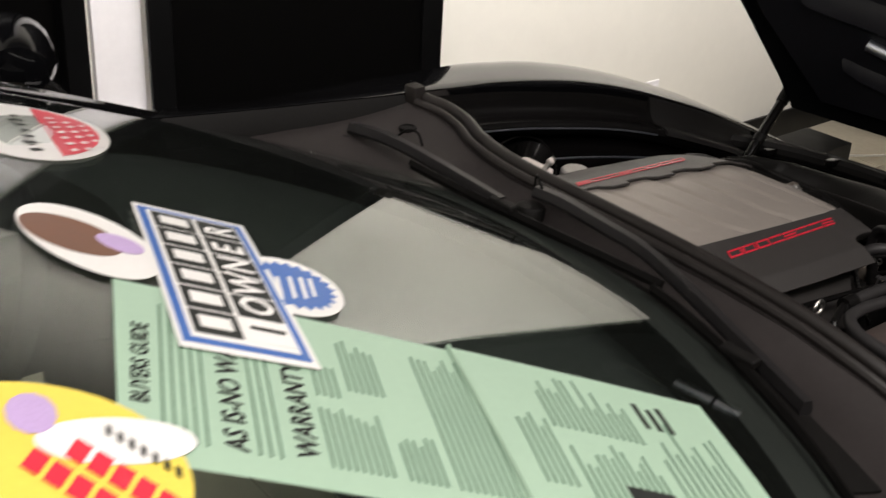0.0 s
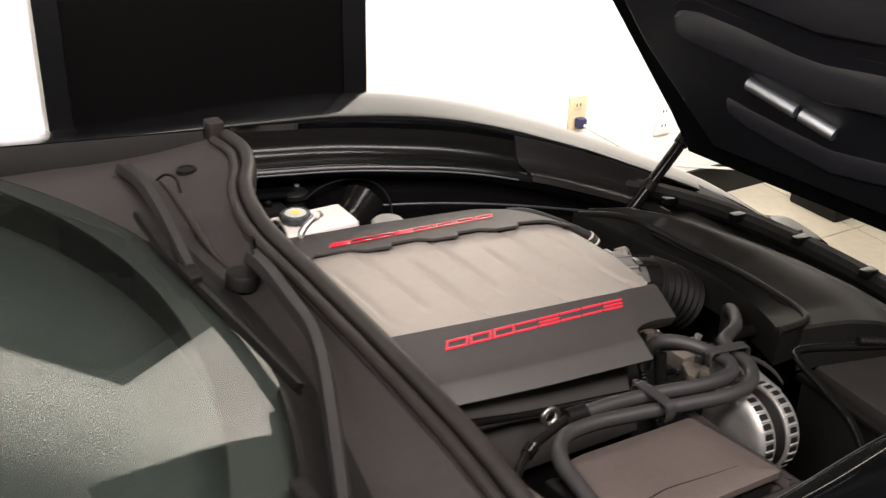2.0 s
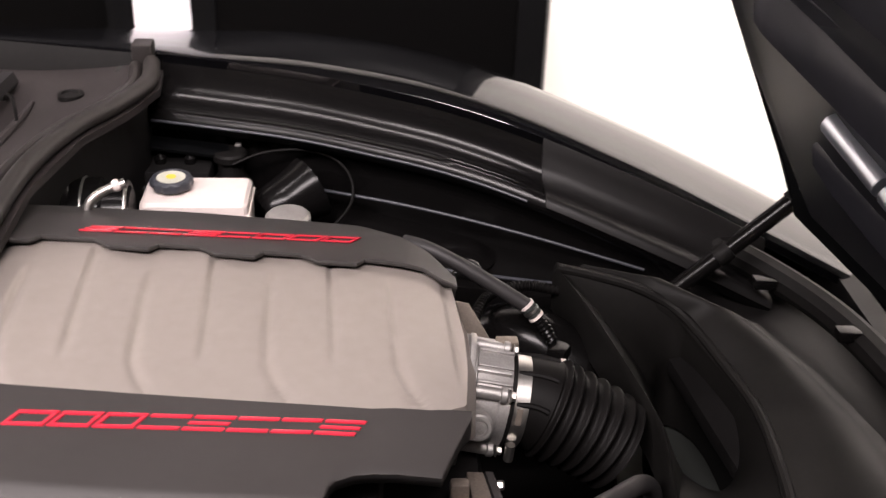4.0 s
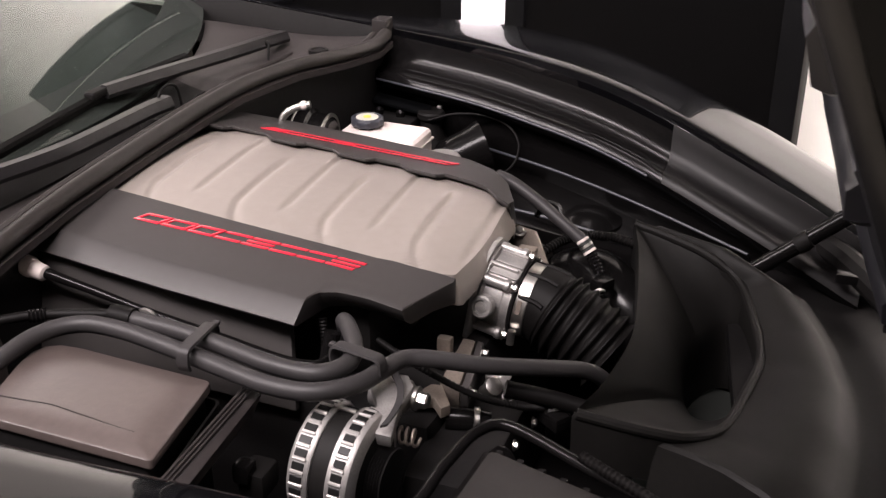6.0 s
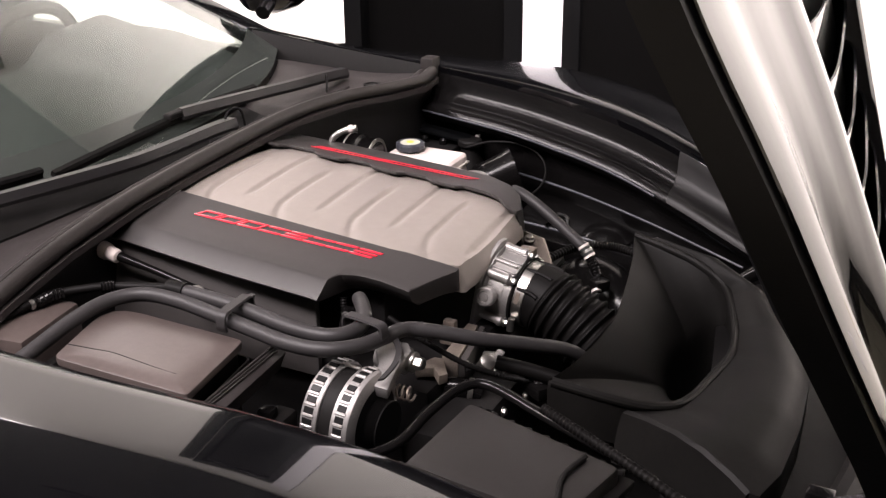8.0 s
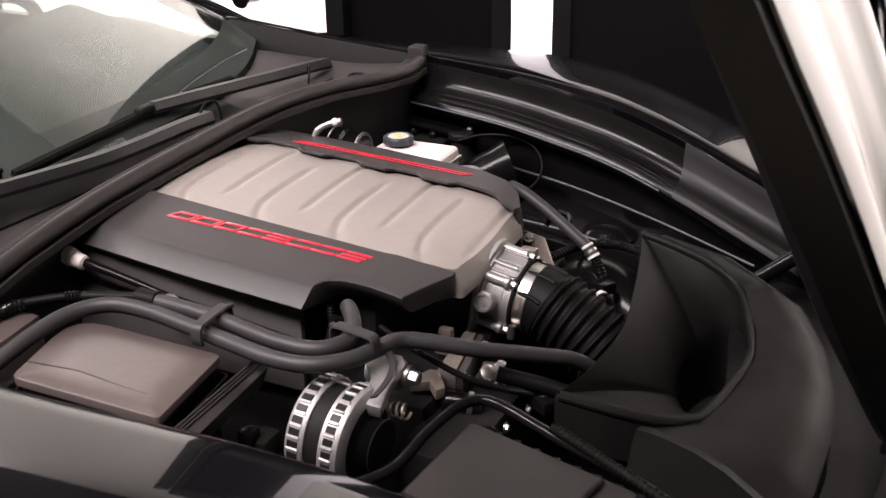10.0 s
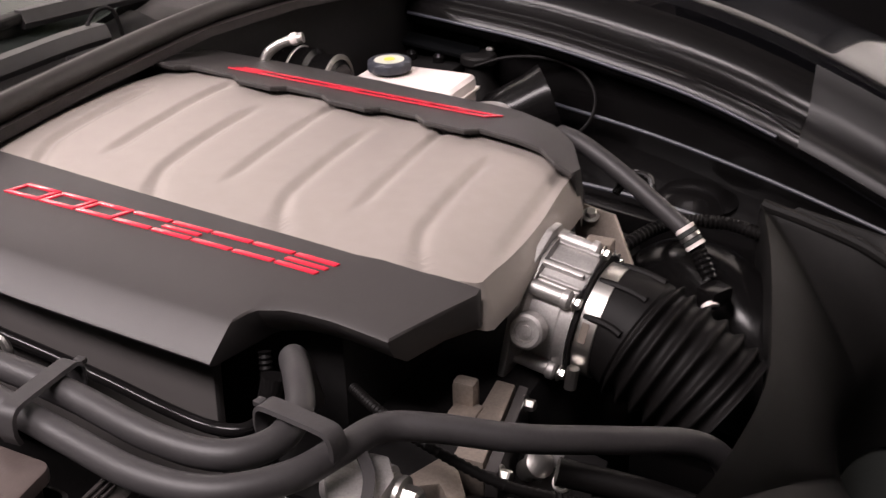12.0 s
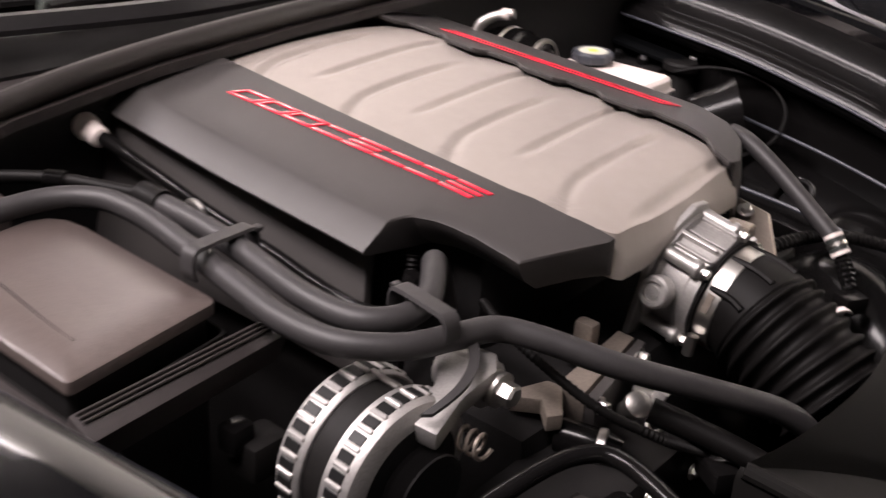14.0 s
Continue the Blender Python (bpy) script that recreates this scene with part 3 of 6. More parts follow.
cw = part("cowl_panel", sheet(cowl, 12, 60, 0.012), M_COWL, car, "dusty black plastic cowl below the windscreen", 40)
part("cowl_rear_strip", sheet(lambda u, v: cowl(0.60 + 0.42 * u, 0.02 + 0.70 * v) + Vector((0, 0, 0.004)), 6, 50, 0.006), M_PLASTIC, cw, "black strip along the glass", 40)
part("cowl_ridge", tube([cowl(0.40, v) + Vector((0, 0, 0.001)) for v in (0.62, 0.68, 0.74, 0.80, 0.85, 0.89)], [0.003, 0.006, 0.007, 0.007, 0.006, 0.003], 10), M_COWL, cw)
part("access_plug", lathe((-0.395, 0.497, 0.858), (0, 0, 1), [(0.017, 0), (0.017, 0.012), (0.012, 0.0125), (0.011, 0.010), (0.002, 0.010)], 20), M_PLASTIC, cw)
part("access_slot", box((-0.345, 0.585, 0.872), (0.012, 0.035, 0.006), 0.002), M_INK, cw)
seal = part("weather_seal", tube([(x - 0.004, y, z + 0.004) for y, x, z in SEAL], 0.0115, 12), M_SEAL, car, "worn black rubber hood seal")
part("seal_flange", tube([(x - 0.026, y, z - 0.001) for y, x, z in SEAL], 0.0085, 10), M_SEAL, seal)
part("seal_base", loft([[(x + o, y, z + d) for o, d in ((0.010, -0.006), (0.010, -0.016), (-0.036, -0.016), (-0.036, -0.006))] for y, x, z in SEAL]), M_COWL, seal)
part("seal_end_block", box((-0.313, 0.582, 0.885), (0.028, 0.034, 0.055), 0.005), M_SEAL, car)


part("bulkhead", loft([[(x - 0.012, y, z - 0.012), (x - 0.012, y, 0.36), (x - 0.03, y, 0.36), (x - 0.03, y, z - 0.012)] for y, x, z in SEAL + [(0.64, -0.30, 0.87)]]), M_DARK, car)


def wiper(name, pivot, arm, blade, cap):
    w = part(name, lathe(pivot, (0.1, 0, 1), [(0.024, -0.015), (0.024, 0.002), (0.022, 0.005), (0.016, 0.006), (0.002, 0.006)], 24), M_PLASTIC, car, "black wiper arm resting on the cowl")
    pts = smooth_path(arm, 5)
    rings = []
    for i, p in enumerate(pts):
        d = (pts[min(i + 1, len(pts) - 1)] - pts[max(i - 1, 0)]).normalized()
        s = d.cross(Vector((0, 0, 1))).normalized()
        k = 0.0125 - 0.004 * i / len(pts)
        rings.append([p + s * k + Vector((0, 0, 0)), p + s * k * 0.6 + Vector((0, 0, 0.013)), p - s * k * 0.6 + Vector((0, 0, 0.013)), p - s * k, p - s * k * 0.8 - Vector((0, 0, 0.006)), p + s * k * 0.8 - Vector((0, 0, 0.006))])
    part("arm", loft(rings), M_ARM, w, smooth=30)
    b = smooth_path(blade, 6)
    part("blade_rubber", loft([[p + Vector(o) for o in ((0.002, 0, -0.004), (0.0025, 0, 0.005), (-0.0025, 0, 0.005), (-0.002, 0, -0.004))] for p in b]), M_RUBBER, w)
    part("blade_spoiler", loft([[p + Vector(o) for o in ((0.0055, 0, 0.005), (0.0045, 0, 0.010), (-0.002, 0, 0.013), (-0.0055, 0, 0.005))] for p in b]), M_RUBBER, w, smooth=30)
    mid = b[len(b) // 2]
    part("blade_joint", box(mid + Vector((0.003, 0, 0.013)), (0.018, 0.052, 0.011), 0.0045, seg=3), M_PLASTIC, w)
    if cap:
        part("washer_hose", tube(cap, 0.0022, 8), M_RUBBER, w)


wiper("near_wiper", (-0.452, 0.105, 0.868), [(-0.436, 0.11, 0.888), (-0.436, 0.05, 0.891), (-0.442, -0.04, 0.889), (-0.450, -0.118, 0.888), (-0.478, -0.21, 0.886), (-0.535, -0.36, 0.882), (-0.59, -0.50, 0.878)],
      [tuple(glass(y, -0.004) + Vector((0, 0, 0.010))) for y in (-0.66, -0.55, -0.4, -0.28, -0.215)],
      [(-0.440, 0.085, 0.888), (-0.438, 0.105, 0.912), (-0.428, 0.122, 0.912), (-0.424, 0.128, 0.880)])
wiper("far_wiper", (-0.485, 0.548, 0.850), [(-0.487, 0.545, 0.868), (-0.484, 0.46, 0.878), (-0.490, 0.37, 0.884), (-0.504, 0.26, 0.890), (-0.520, 0.15, 0.895), (-0.528, 0.092, 0.897)],
      [(-0.512, -0.215, 0.886), (-0.520, -0.10, 0.888), (-0.534, 0.086, 0.889), (-0.538, 0.17, 0.889), (-0.534, 0.31, 0.886)], [(-0.462, 0.44, 0.884), (-0.452, 0.425, 0.897), (-0.441, 0.41, 0.894), (-0.437, 0.40, 0.872)])

# ---- hood ----
HOOD = [(0.78, 0.643, -0.380, 0.514, 0.265), (1.03, 0.558, -0.528, 0.428, 0.414), (1.15, 0.520, -0.598, 0.387, 0.485), (1.28, 0.468, -0.668, 0.342, 0.563), (1.50, 0.395, -0.735, 0.265, 0.66), (1.85, 0.30, -0.76, 0.16, 0.72)]
HN = Vector((0.93, -0.11, 0.35)).normalized()


def hood_at(z, v):
    nx, ny, fx, fy = soft_rows(HOOD, z)
    return Vector((nx + (fx - nx) * v, ny + (fy - ny) * v, z + 0.03 * v * (1 - (z - 0.79))))


def hood_skin(z, v):
    """The outer skin: a soft crown, a valley that opens downwards, a ridge and a sunk middle."""
    e = abs(2 * v - 1)
    step = lambda q: 0.0 if q <= 0 else 1.0 if q >= 1 else q * q * (3 - 2 * q)
    low = 0.35 + 0.65 * step((1.24 - z) / 0.25)
    wide = 0.04 + 0.05 * step((1.22 - z) / 0.30)
    valley = 0.20 * wide * low * (step((0.90 - e) / wide) - step((0.90 - wide - e) / 0.10))
    ridge = 0.010 * math.exp(-((e - 0.64) / 0.06) ** 2)
    sink = 0.034 / (1 + math.exp((e - 0.585) / 0.010))
    roll = 0.004 * max(0, (e - 0.965) / 0.035) ** 2
    return hood_at(z, v) + HN * (0.040 + 0.030 * (1 - e ** 2.6) - valley + ridge - sink - roll)


def hood_shell(lo, hi, v0, v1):
    """A shell between two lifts above the hood's inner plane (hi None: up to the outer skin)."""
    rings = []
    vs = [v0 + (v1 - v0) * k / 72 for k in range(73)]
    for i in range(30):
        z = 0.78 + 1.07 * i / 29
        rings.append([hood_skin(z, v) + HN * hi for v in vs] + [lo(z, v) for v in vs[::-1]])
    return loft(rings)


hood = part("hood", hood_shell(lambda z, v: hood_at(z, v), -0.0035, 0.0, 1.0), M_UNDER, car, "satin black inner frame of the tilted hood", 40)
part("outer_skin", hood_shell(lambda z, v: hood_skin(z, v) - HN * 0.003, 0.0, 0.008, 0.992), M_PAINT, hood, "gloss black painted hood skin", 40)


part("inner_panel", slab([hood_at(z, v) - HN * 0.022 for z, v in ((0.83, 0.14), (0.83, 0.86), (1.0, 0.93), (1.4, 0.95), (1.78, 0.9), (1.78, 0.1), (1.4, 0.05), (1.0, 0.07))], 0.02, 0.006, direction=HN), M_INNER, hood)
def rib(rows, lift, name="chevron_rib"):
    """A soft-edged raised bar under the hood: rows of (v, upper z, lower z), crowned by lift."""
    rings = []
    for v, z1, z0 in rows:
        rings.append([hood_at(z0 + (z1 - z0) * k, v) - HN * h for k, h in ((0, 0.018), (0.06, 0.022 + lift * 0.55), (0.16, 0.022 + lift), (0.62, 0.022 + lift * 0.7), (0.72, 0.022 + lift * 0.25), (0.94, 0.022 + lift * 0.3), (1, 0.018))])
    return part(name, loft(rings), M_INNER, hood, smooth=40)


HALF = ((0.79, 1.105, 1.055), (0.775, 1.118, 1.043), (0.74, 1.128, 1.036), (0.64, 1.120, 1.024), (0.55, 1.112, 1.014), (0.5, 1.108, 1.008))
MIRROR = lambda rows: rows + tuple((1 - v, a, b) for v, a, b in rows[-2::-1])
rib(MIRROR(HALF), 0.022)
rib(MIRROR(((0.80, 1.24, 1.165), (0.77, 1.255, 1.150), (0.64, 1.245, 1.138), (0.5, 1.235, 1.122))), 0.020)
rib(MIRROR(((0.84, 1.43, 1.33), (0.78, 1.445, 1.31), (0.64, 1.43, 1.295), (0.5, 1.415, 1.28))), 0.020)
rib(MIRROR(((0.74, 0.965, 0.925), (0.70, 0.968, 0.905), (0.6, 0.955, 0.888), (0.5, 0.945, 0.876))), 0.014, "lower_rib")
part("edge_flange", loft([[hood_at(z, 1.0) + HN * a + Vector((0, b, 0)) for a, b in ((-0.002, 0.001), (0.006, 0.007), (0.030, 0.009), (0.034, 0.004), (0.02, -0.004), (0.0, -0.004))] for z in [0.80 + 0.05 * i for i in range(21)]]), M_PAINT, hood, "gloss black folded hood edge")
for a, b in ((0.665, 0.565), (0.555, 0.485)):
    lv = part("vent_louvre", tube([hood_at(1.001 - (0.665 - v) * 0.22, v) - HN * 0.032 for v in (a, (a + b) / 2, b)], 0.0125, 14, 2), M_CHROME, hood, "dark chrome bar in the hood vent")
# black plate puts the shade of the open vent into its colour
vent = part("hood_vent", slab([hood_skin(z, v) + HN * 0.002 for z, v in ((0.84, 0.24), (0.84, 0.76), (1.19, 0.76), (1.19, 0.24))], 0.006, direction=HN), M_INK, hood)
for i in range(6):
    z = 0.86 + 0.056 * i
    part("slat", sheet(lambda u, v: hood_skin(z + 0.044 * u, 0.5 + 0.245 * (2 * v - 1)) + HN * (0.003 + (0.026 * u ** 0.7) * (1 - abs(2 * v - 1) ** 7)), 5, 15, HN * -0.003), M_PAINT, vent, smooth=50)
part("seam", tube([hood_skin(1.235, v) + HN * 0.0005 for v in (0.24, 0.4, 0.6, 0.76)], 0.0015, 6), M_INK, hood)
strut = part("hood_strut", tube([(0.33, 0.28, 0.655), (0.437, 0.294, 0.745), (0.515, 0.305, 0.812)], 0.0115, 14, 2), M_GLOSS, car, "slim black gas strut that holds the hood")
part("strut_rod", tube([(0.515, 0.305, 0.812), (0.545, 0.309, 0.845), (0.555, 0.312, 0.90)], 0.014, 12, 3), M_PLASTIC, strut)
part("strut_knob", lathe((0.437, 0.294, 0.745), (0.75, 0.1, 0.65), [(0.008, -0.012), (0.013, -0.010), (0.014, 0), (0.013, 0.010), (0.008, 0.012)], 18), M_PLASTIC, strut)
part("hood_hinge", loft([[Vector(p) + Vector(o) for o in ((0, -0.012, -0.012), (0, 0.012, -0.012), (0, 0.012, 0.012), (0, -0.012, 0.012))] for p in ((0.50, -0.372, 0.715), (0.56, -0.375, 0.748), (0.62, -0.376, 0.775), (0.655, -0.376, 0.795))]), M_GLOSS, car)

# ---- engine covers ----
def ref(x):
    return -0.05 * x - (2.4 * x * x if x > 0 else 0)


def near_inner(x):
    return lerp_rows([(-0.41, -0.118), (-0.17, -0.132), (0.0, -0.139), (0.05, -0.132), (0.087, -0.119)], x)[0]


def near_cover():
    us = [-0.400, -0.394, -0.38, -0.34, -0.28, -0.2, -0.12, -0.06, -0.045, -0.038, -0.0365, -0.034, -0.030, -0.024, -0.015, 0.0, 0.02, 0.05, 0.057, 0.062, 0.07, 0.078, 0.083, 0.087]

    def outer(x):
        return lerp_rows([(-0.41, -0.247), (-0.38, -0.250), (-0.22, -0.262), (-0.038, -0.268), (-0.0365, -0.236), (-0.034, -0.228), (-0.030, -0.222), (-0.015, -0.214), (0.0, -0.211), (0.057, -0.203), (0.087, -0.128)], x)[0]

    rings = []
    for x in us:
        a, b = near_inner(x), outer(x)
        cut = x > -0.037
        back = max(0, (-0.375 - x) / 0.025)
        slope = 0.115 + 0.075 * max(0, min(1, (x + 0.04) / 0.09))
        z = lambda y: 0.8425 + ref(x) + slope * (y + 0.13) - 0.012 * back * back
        ring = [(x, a, z(a) - 0.03), (x, a, z(a) - 0.002), (x, a - 0.002, z(a))]
        c = b if cut else b + 0.026
        ring += [(x, a + (c - a) * k, z(a + (c - a) * k)) for k in (0.25, 0.5, 0.75, 0.965)]
        if cut:
            b2 = min(b + 0.022, (a + b) / 2)
            ring += [(x, b, z(b) - 0.0012), (x, b + (b2 - b) * 0.03, z(b) - 0.003), (x, b + (b2 - b) * 0.06, z(b) - 0.005), (x, b + (b2 - b) * 0.4, z(b) - 0.018), (x, b2, z(b) - 0.028), (x, b2 + 0.004, z(b) - 0.031), (x, b2 + 0.006, z(b) - 0.028)]
        else:
            ring += [(x, c, z(c) - 0.0008), (x, c - 0.003, z(c) - 0.0026), (x, b + 0.001, z(c) - 0.0165), (x, b, z(c) - 0.0178), (x, b + 0.0008, z(c) - 0.0195), (x, b + 0.006, z(c) - 0.022), (x, b + 0.012, z(c) - 0.020)]
        rings.append(ring)
    return loft(rings)


TABS = (-0.365, -0.2445, -0.137, -0.034, 0.092)


def far_inner(x):
    """The notched edge: each tab has a slanting and a steep flank."""
    t = max(max(0, min(1, (x - c + 0.040) / 0.018, (c + 0.026 - x) / 0.008)) for c in TABS)
    return 0.126 - 0.088 * (x + 0.375) - 0.016 * t


def far_cover():
    us = sorted([-0.41, -0.40, -0.385] + [c + d for c in TABS for d in (-0.040, -0.034, -0.028, -0.022, 0, 0.018, 0.022, 0.026) if -0.38 < c + d < 0.086] + [0.03, 0.045, 0.06, 0.07, 0.08, 0.086])
    rings = []
    for x in us:
        a = far_inner(x)
        b = max(a + 0.01, lerp_rows([(-0.41, 0.225), (-0.38, 0.232), (-0.2, 0.232), (-0.02, 0.212), (0.03, 0.182), (0.06, 0.150), (0.086, 0.094)], x)[0])
        z = lambda y: 0.8415 + ref(x) - 0.19 * (y - 0.15)
        ring = [(x, a + 0.012, z(a) - 0.016), (x, a + 0.012, z(a) - 0.0042), (x, a, z(a) - 0.0040), (x, a - 0.0005, z(a) - 0.001), (x, a + 0.0015, z(a))]
        ring += [(x, a + (b - a) * k, z(a + (b - a) * k)) for k in (0.3, 0.6, 0.95)]
        ring += [(x, b, z(b) - 0.003), (x, b + 0.012, z(b) - 0.03), (x, b + 0.008, z(b) - 0.06)]
        rings.append(ring)
    return loft(rings)


def groove(x, y):
    """Long grooves that bend at the near side, and short ones between them, each steep on one flank only."""
    d = 0.0
    bend = 0.005 * max(0, min(1, (0.03 - y) / 0.1)) + 0.026 * max(0, (-0.075 - y) / 0.06) ** 1.5
    for c in (-0.337, -0.219, -0.101, 0.017):
        u = x - c - bend
        if y < 0.07:
            d += 0.0044 * math.exp(-(u / (0.0034 if u < 0 else 0.0075)) ** 2) * min(1, (0.07 - y) / 0.035)
    for c in (-0.276, -0.156, -0.039, 0.077):
        u = x - c + 0.05 * y
        if -0.090 < y < 0.12:
            d += 0.0040 * math.exp(-(u / (0.0032 if u < 0 else 0.0075)) ** 2) * min(1, (y + 0.090) / 0.03) * min(1, (0.12 - y) / 0.02)
    return d


def grey_top(x, y):
    k = (y + 0.005) / 0.135
    z = 0.838 + ref(x) + 0.009 * (1 - k * k) - groove(x, y)
    z += 0.0028 * math.sin((x + 0.219) / 0.118 * math.pi) ** 2 * max(0, min(1, (y - 0.0) / 0.08))
    if x < -0.33:
        z -= 0.022 * ((-0.33 - x) / 0.07) ** 2.2
    return z


def grey_cover(u, v):
    y = -0.150 + 0.285 * v
    front = 0.079 + 0.010 * math.exp(-((y + 0.03) / 0.09) ** 2) - max(0, -0.112 - y) * 1.3 - max(0, y - 0.095) * 1.2
    if u <= 0.94:
        x = -0.40 + (front + 0.40) * u / 0.94
        return Vector((x, y, grey_top(x, y)))
    t = (u - 0.94) / 0.06
    arch = 0.014 * math.exp(-((y + 0.01) / 0.055) ** 4)
    return Vector((front + 0.009 * t, y, grey_top(front, y) - 0.0012 * min(1, t * 8) - (0.030 - arch) * t))


def lettering(parent, mat, place):
    """Eight plain red shapes, slanted, that stand for the raised word mark."""
    H, S, T = 0.0172, 0.011, 0.20
    frame_bars, pair, triple = ("top", "low", "end", "far_end"), ("top", "low"), ("top", "mid", "low")
    kinds = (frame_bars, frame_bars, frame_bars, pair, triple, pair, pair, triple)
    bars = {"top": (0.0, 1 - T, 1.0, 1.0), "low": (0.0, 0.0, 1.0, T), "mid": (0.0, 0.4, 1.0, 0.58), "end": (0.0, T, 0.11, 1 - T), "far_end": (0.89, T, 1.0, 1 - T)}
    for i, kind in enumerate(kinds):
        x0, w = i * 0.0357, 0.0330
        P = lambda a, b: place(x0 + a * w + S * b, b * H)
        bm = bmesh.new()
        for k in kind:
            a, b, c, d = bars[k]
            slab([P(a, b), P(c, b), P(c, d), P(a, d)], 0.0016, 0.0004, direction=(0, 0, 1), bm=bm)
        part("red_mark", bm, mat, parent)


cover = thing("engine_cover", (-0.15, 0, 0.6), "grey ribbed engine cover between charcoal side covers with red marks", "engine cover")
part("centre_cover", sheet(grey_cover, 2, 2, 0.006, us=[0.94 * i / 240 for i in range(241)] + [0.942, 0.96, 0.98, 1.0], vs=[i / 56 for i in range(57)]), M_GREY, cover, "warm grey plastic with curved grooves", 48)
nc = part("side_cover", near_cover(), M_COVER, cover, "charcoal plastic cover with red marks", 28)
fc = part("side_cover", far_cover(), M_COVER, cover, "charcoal plastic cover with a notched edge", 28)
lettering(nc, M_RED, lambda a, b: (-0.298 + a, -0.1735 + b, 0.8425 + ref(-0.298 + a) + (0.115 + 0.075 * max(0, min(1, (-0.258 + a) / 0.09))) * (-0.0435 + b)))
lettering(fc, M_RED, lambda a, b: (-0.012 - a, 0.158 - b, 0.8422 + ref(-0.012 - a) - 0.19 * (0.008 - b)))
part("lower_panel", slab([(-0.42, -0.238, 0.83), (-0.06, -0.238, 0.80), (-0.045, -0.262, 0.70), (-0.42, -0.268, 0.71)], 0.01, 0.002), M_COVER, cover)
part("manifold_body", box((-0.19, 0, 0.74), (0.40, 0.36, 0.14), 0.02), M_DARK, cover)
block = single("engine_block", box((-0.17, 0, 0.53), (0.56, 0.50, 0.36), 0.03), M_DARK, "oily dark engine block under the covers", "engine")

# ---- throttle body, clamp, intake boot ----
TB, TA = Vector((0.111, -0.003, 0.7525)), Vector((0.985, -0.06, -0.16)).normalized()
tb = thing("throttle_body", TB, "cast aluminium throttle body with bolts", "throttle body")
part("housing", lathe(TB - TA * 0.028, TA, [(0.046, 0), (0.057, 0.001), (0.057, 0.011), (0.049, 0.013), (0.049, 0.036), (0.0505, 0.038), (0.0505, 0.048), (0.044, 0.049)], 40), M_ALU, tb, smooth=25)
side_v = TA.cross(Vector((0, 0, 1))).normalized()
up_v = side_v.cross(TA).normalized()
for ang in (38, 96, 152, 212, 322):
    d = (side_v * math.cos(radians(ang)) + up_v * math.sin(radians(ang)))
    c = TB + d * 0.054 - TA * 0.026
    lug = part("bolt_lug", lathe(c, TA, [(0.0088, 0), (0.0088, 0.006), (0.0062, 0.007), (0.0062, 0.034), (0.0080, 0.035), (0.0080, 0.040), (0.006, 0.042)], 18), M_ALU, tb, smooth=25)
    bolt(c + TA * 0.044, TA, 0.0048, lug)
for ang in (60, 140):
    d = (side_v * math.cos(radians(ang)) + up_v * math.sin(radians(ang)))
    part("rib", box(TB + d * 0.052, (0.034, 0.004, 0.012), 0.001, m=Matrix((TA, d.cross(TA), d)).transposed()), M_ALU, tb)
part("motor_housing", lathe(TB + side_v * 0.054 + up_v * 0.004 - TA * 0.008, side_v + up_v * 0.3, [(0.014, 0), (0.014, 0.012), (0.012, 0.014), (0.009, 0.014), (0.008, 0.011), (0.005, 0.011), (0.005, 0.013), (0.002, 0.013)], 24), M_ALU, tb, smooth=25)
flat = radians(67)
fd = side_v * math.cos(flat) + up_v * math.sin(flat)
fm = Matrix((TA, fd.cross(TA), fd)).transposed()
plate = part("flat_face", box(TB + fd * 0.0475 + TA * 0.002, (0.036, 0.044, 0.008), 0.003, m=fm), M_ALU, tb)
for o, w in ((-0.018, 0.003), (0.0, 0.0022), (0.018, 0.003)):
    part("rib", box(TB + fd * 0.052 + TA * 0.002 + fm @ Vector((0, o, 0)), (0.034, w, 0.005), 0.0008, m=fm), M_ALU, plate)
part("web", slab([TB - TA * 0.026 + side_v * 0.060 + up_v * 0.040, TB - TA * 0.026 + side_v * 0.062 - up_v * 0.045, TB - TA * 0.026 + side_v * 0.02 - up_v * 0.06, TB - TA * 0.026 - side_v * 0.01 + up_v * 0.064, TB - TA * 0.026 + side_v * 0.01 + up_v * 0.066], 0.006, 0.0015, direction=TA), M_ALU, tb)
part("gasket", lathe(TB + TA * 0.0205, TA, [(0.044, 0), (0.0500, 0.0005), (0.0510, 0.0035), (0.046, 0.004)], 40), M_RUBBER, tb, "black rubber gasket")
part("sensor_fitting", box(TB + up_v * 0.055 + TA * 0.012 - side_v * 0.012, (0.022, 0.014, 0.012), 0.002), M_BRASS, tb)

boot_path = [TB + TA * 0.022, TB + TA * 0.05, Vector((0.184, -0.010, 0.735)), Vector((0.216, -0.014, 0.719)), Vector((0.246, -0.018, 0.700))]
boot = thing("intake_boot", boot_path[1], "black ribbed rubber intake boot", "air intake hose")
bp = smooth_path(boot_path, 34)
rings = []
for i, p in enumerate(bp):
    d = (bp[min(i + 1, len(bp) - 1)] - bp[max(i - 1, 0)]).normalized()
    s = d.cross(Vector((0, 0, 1))).normalized()
    w = s.cross(d)
    f = i / (len(bp) - 1)
    r = 0.0440 + 0.0065 * min(1, f * 2.5) - 0.004 * f
    if f > 0.38:
        r += 0.0062 * (0.5 + 0.5 * math.cos((f - 0.43) * 2 * math.pi * 10.5)) ** 1.5 * min(1, (f - 0.38) / 0.04) - 0.002
    rings.append([p + (s * math.cos(a) + w * math.sin(a)) * r for a in [2 * math.pi * j / 36 for j in range(36)]])
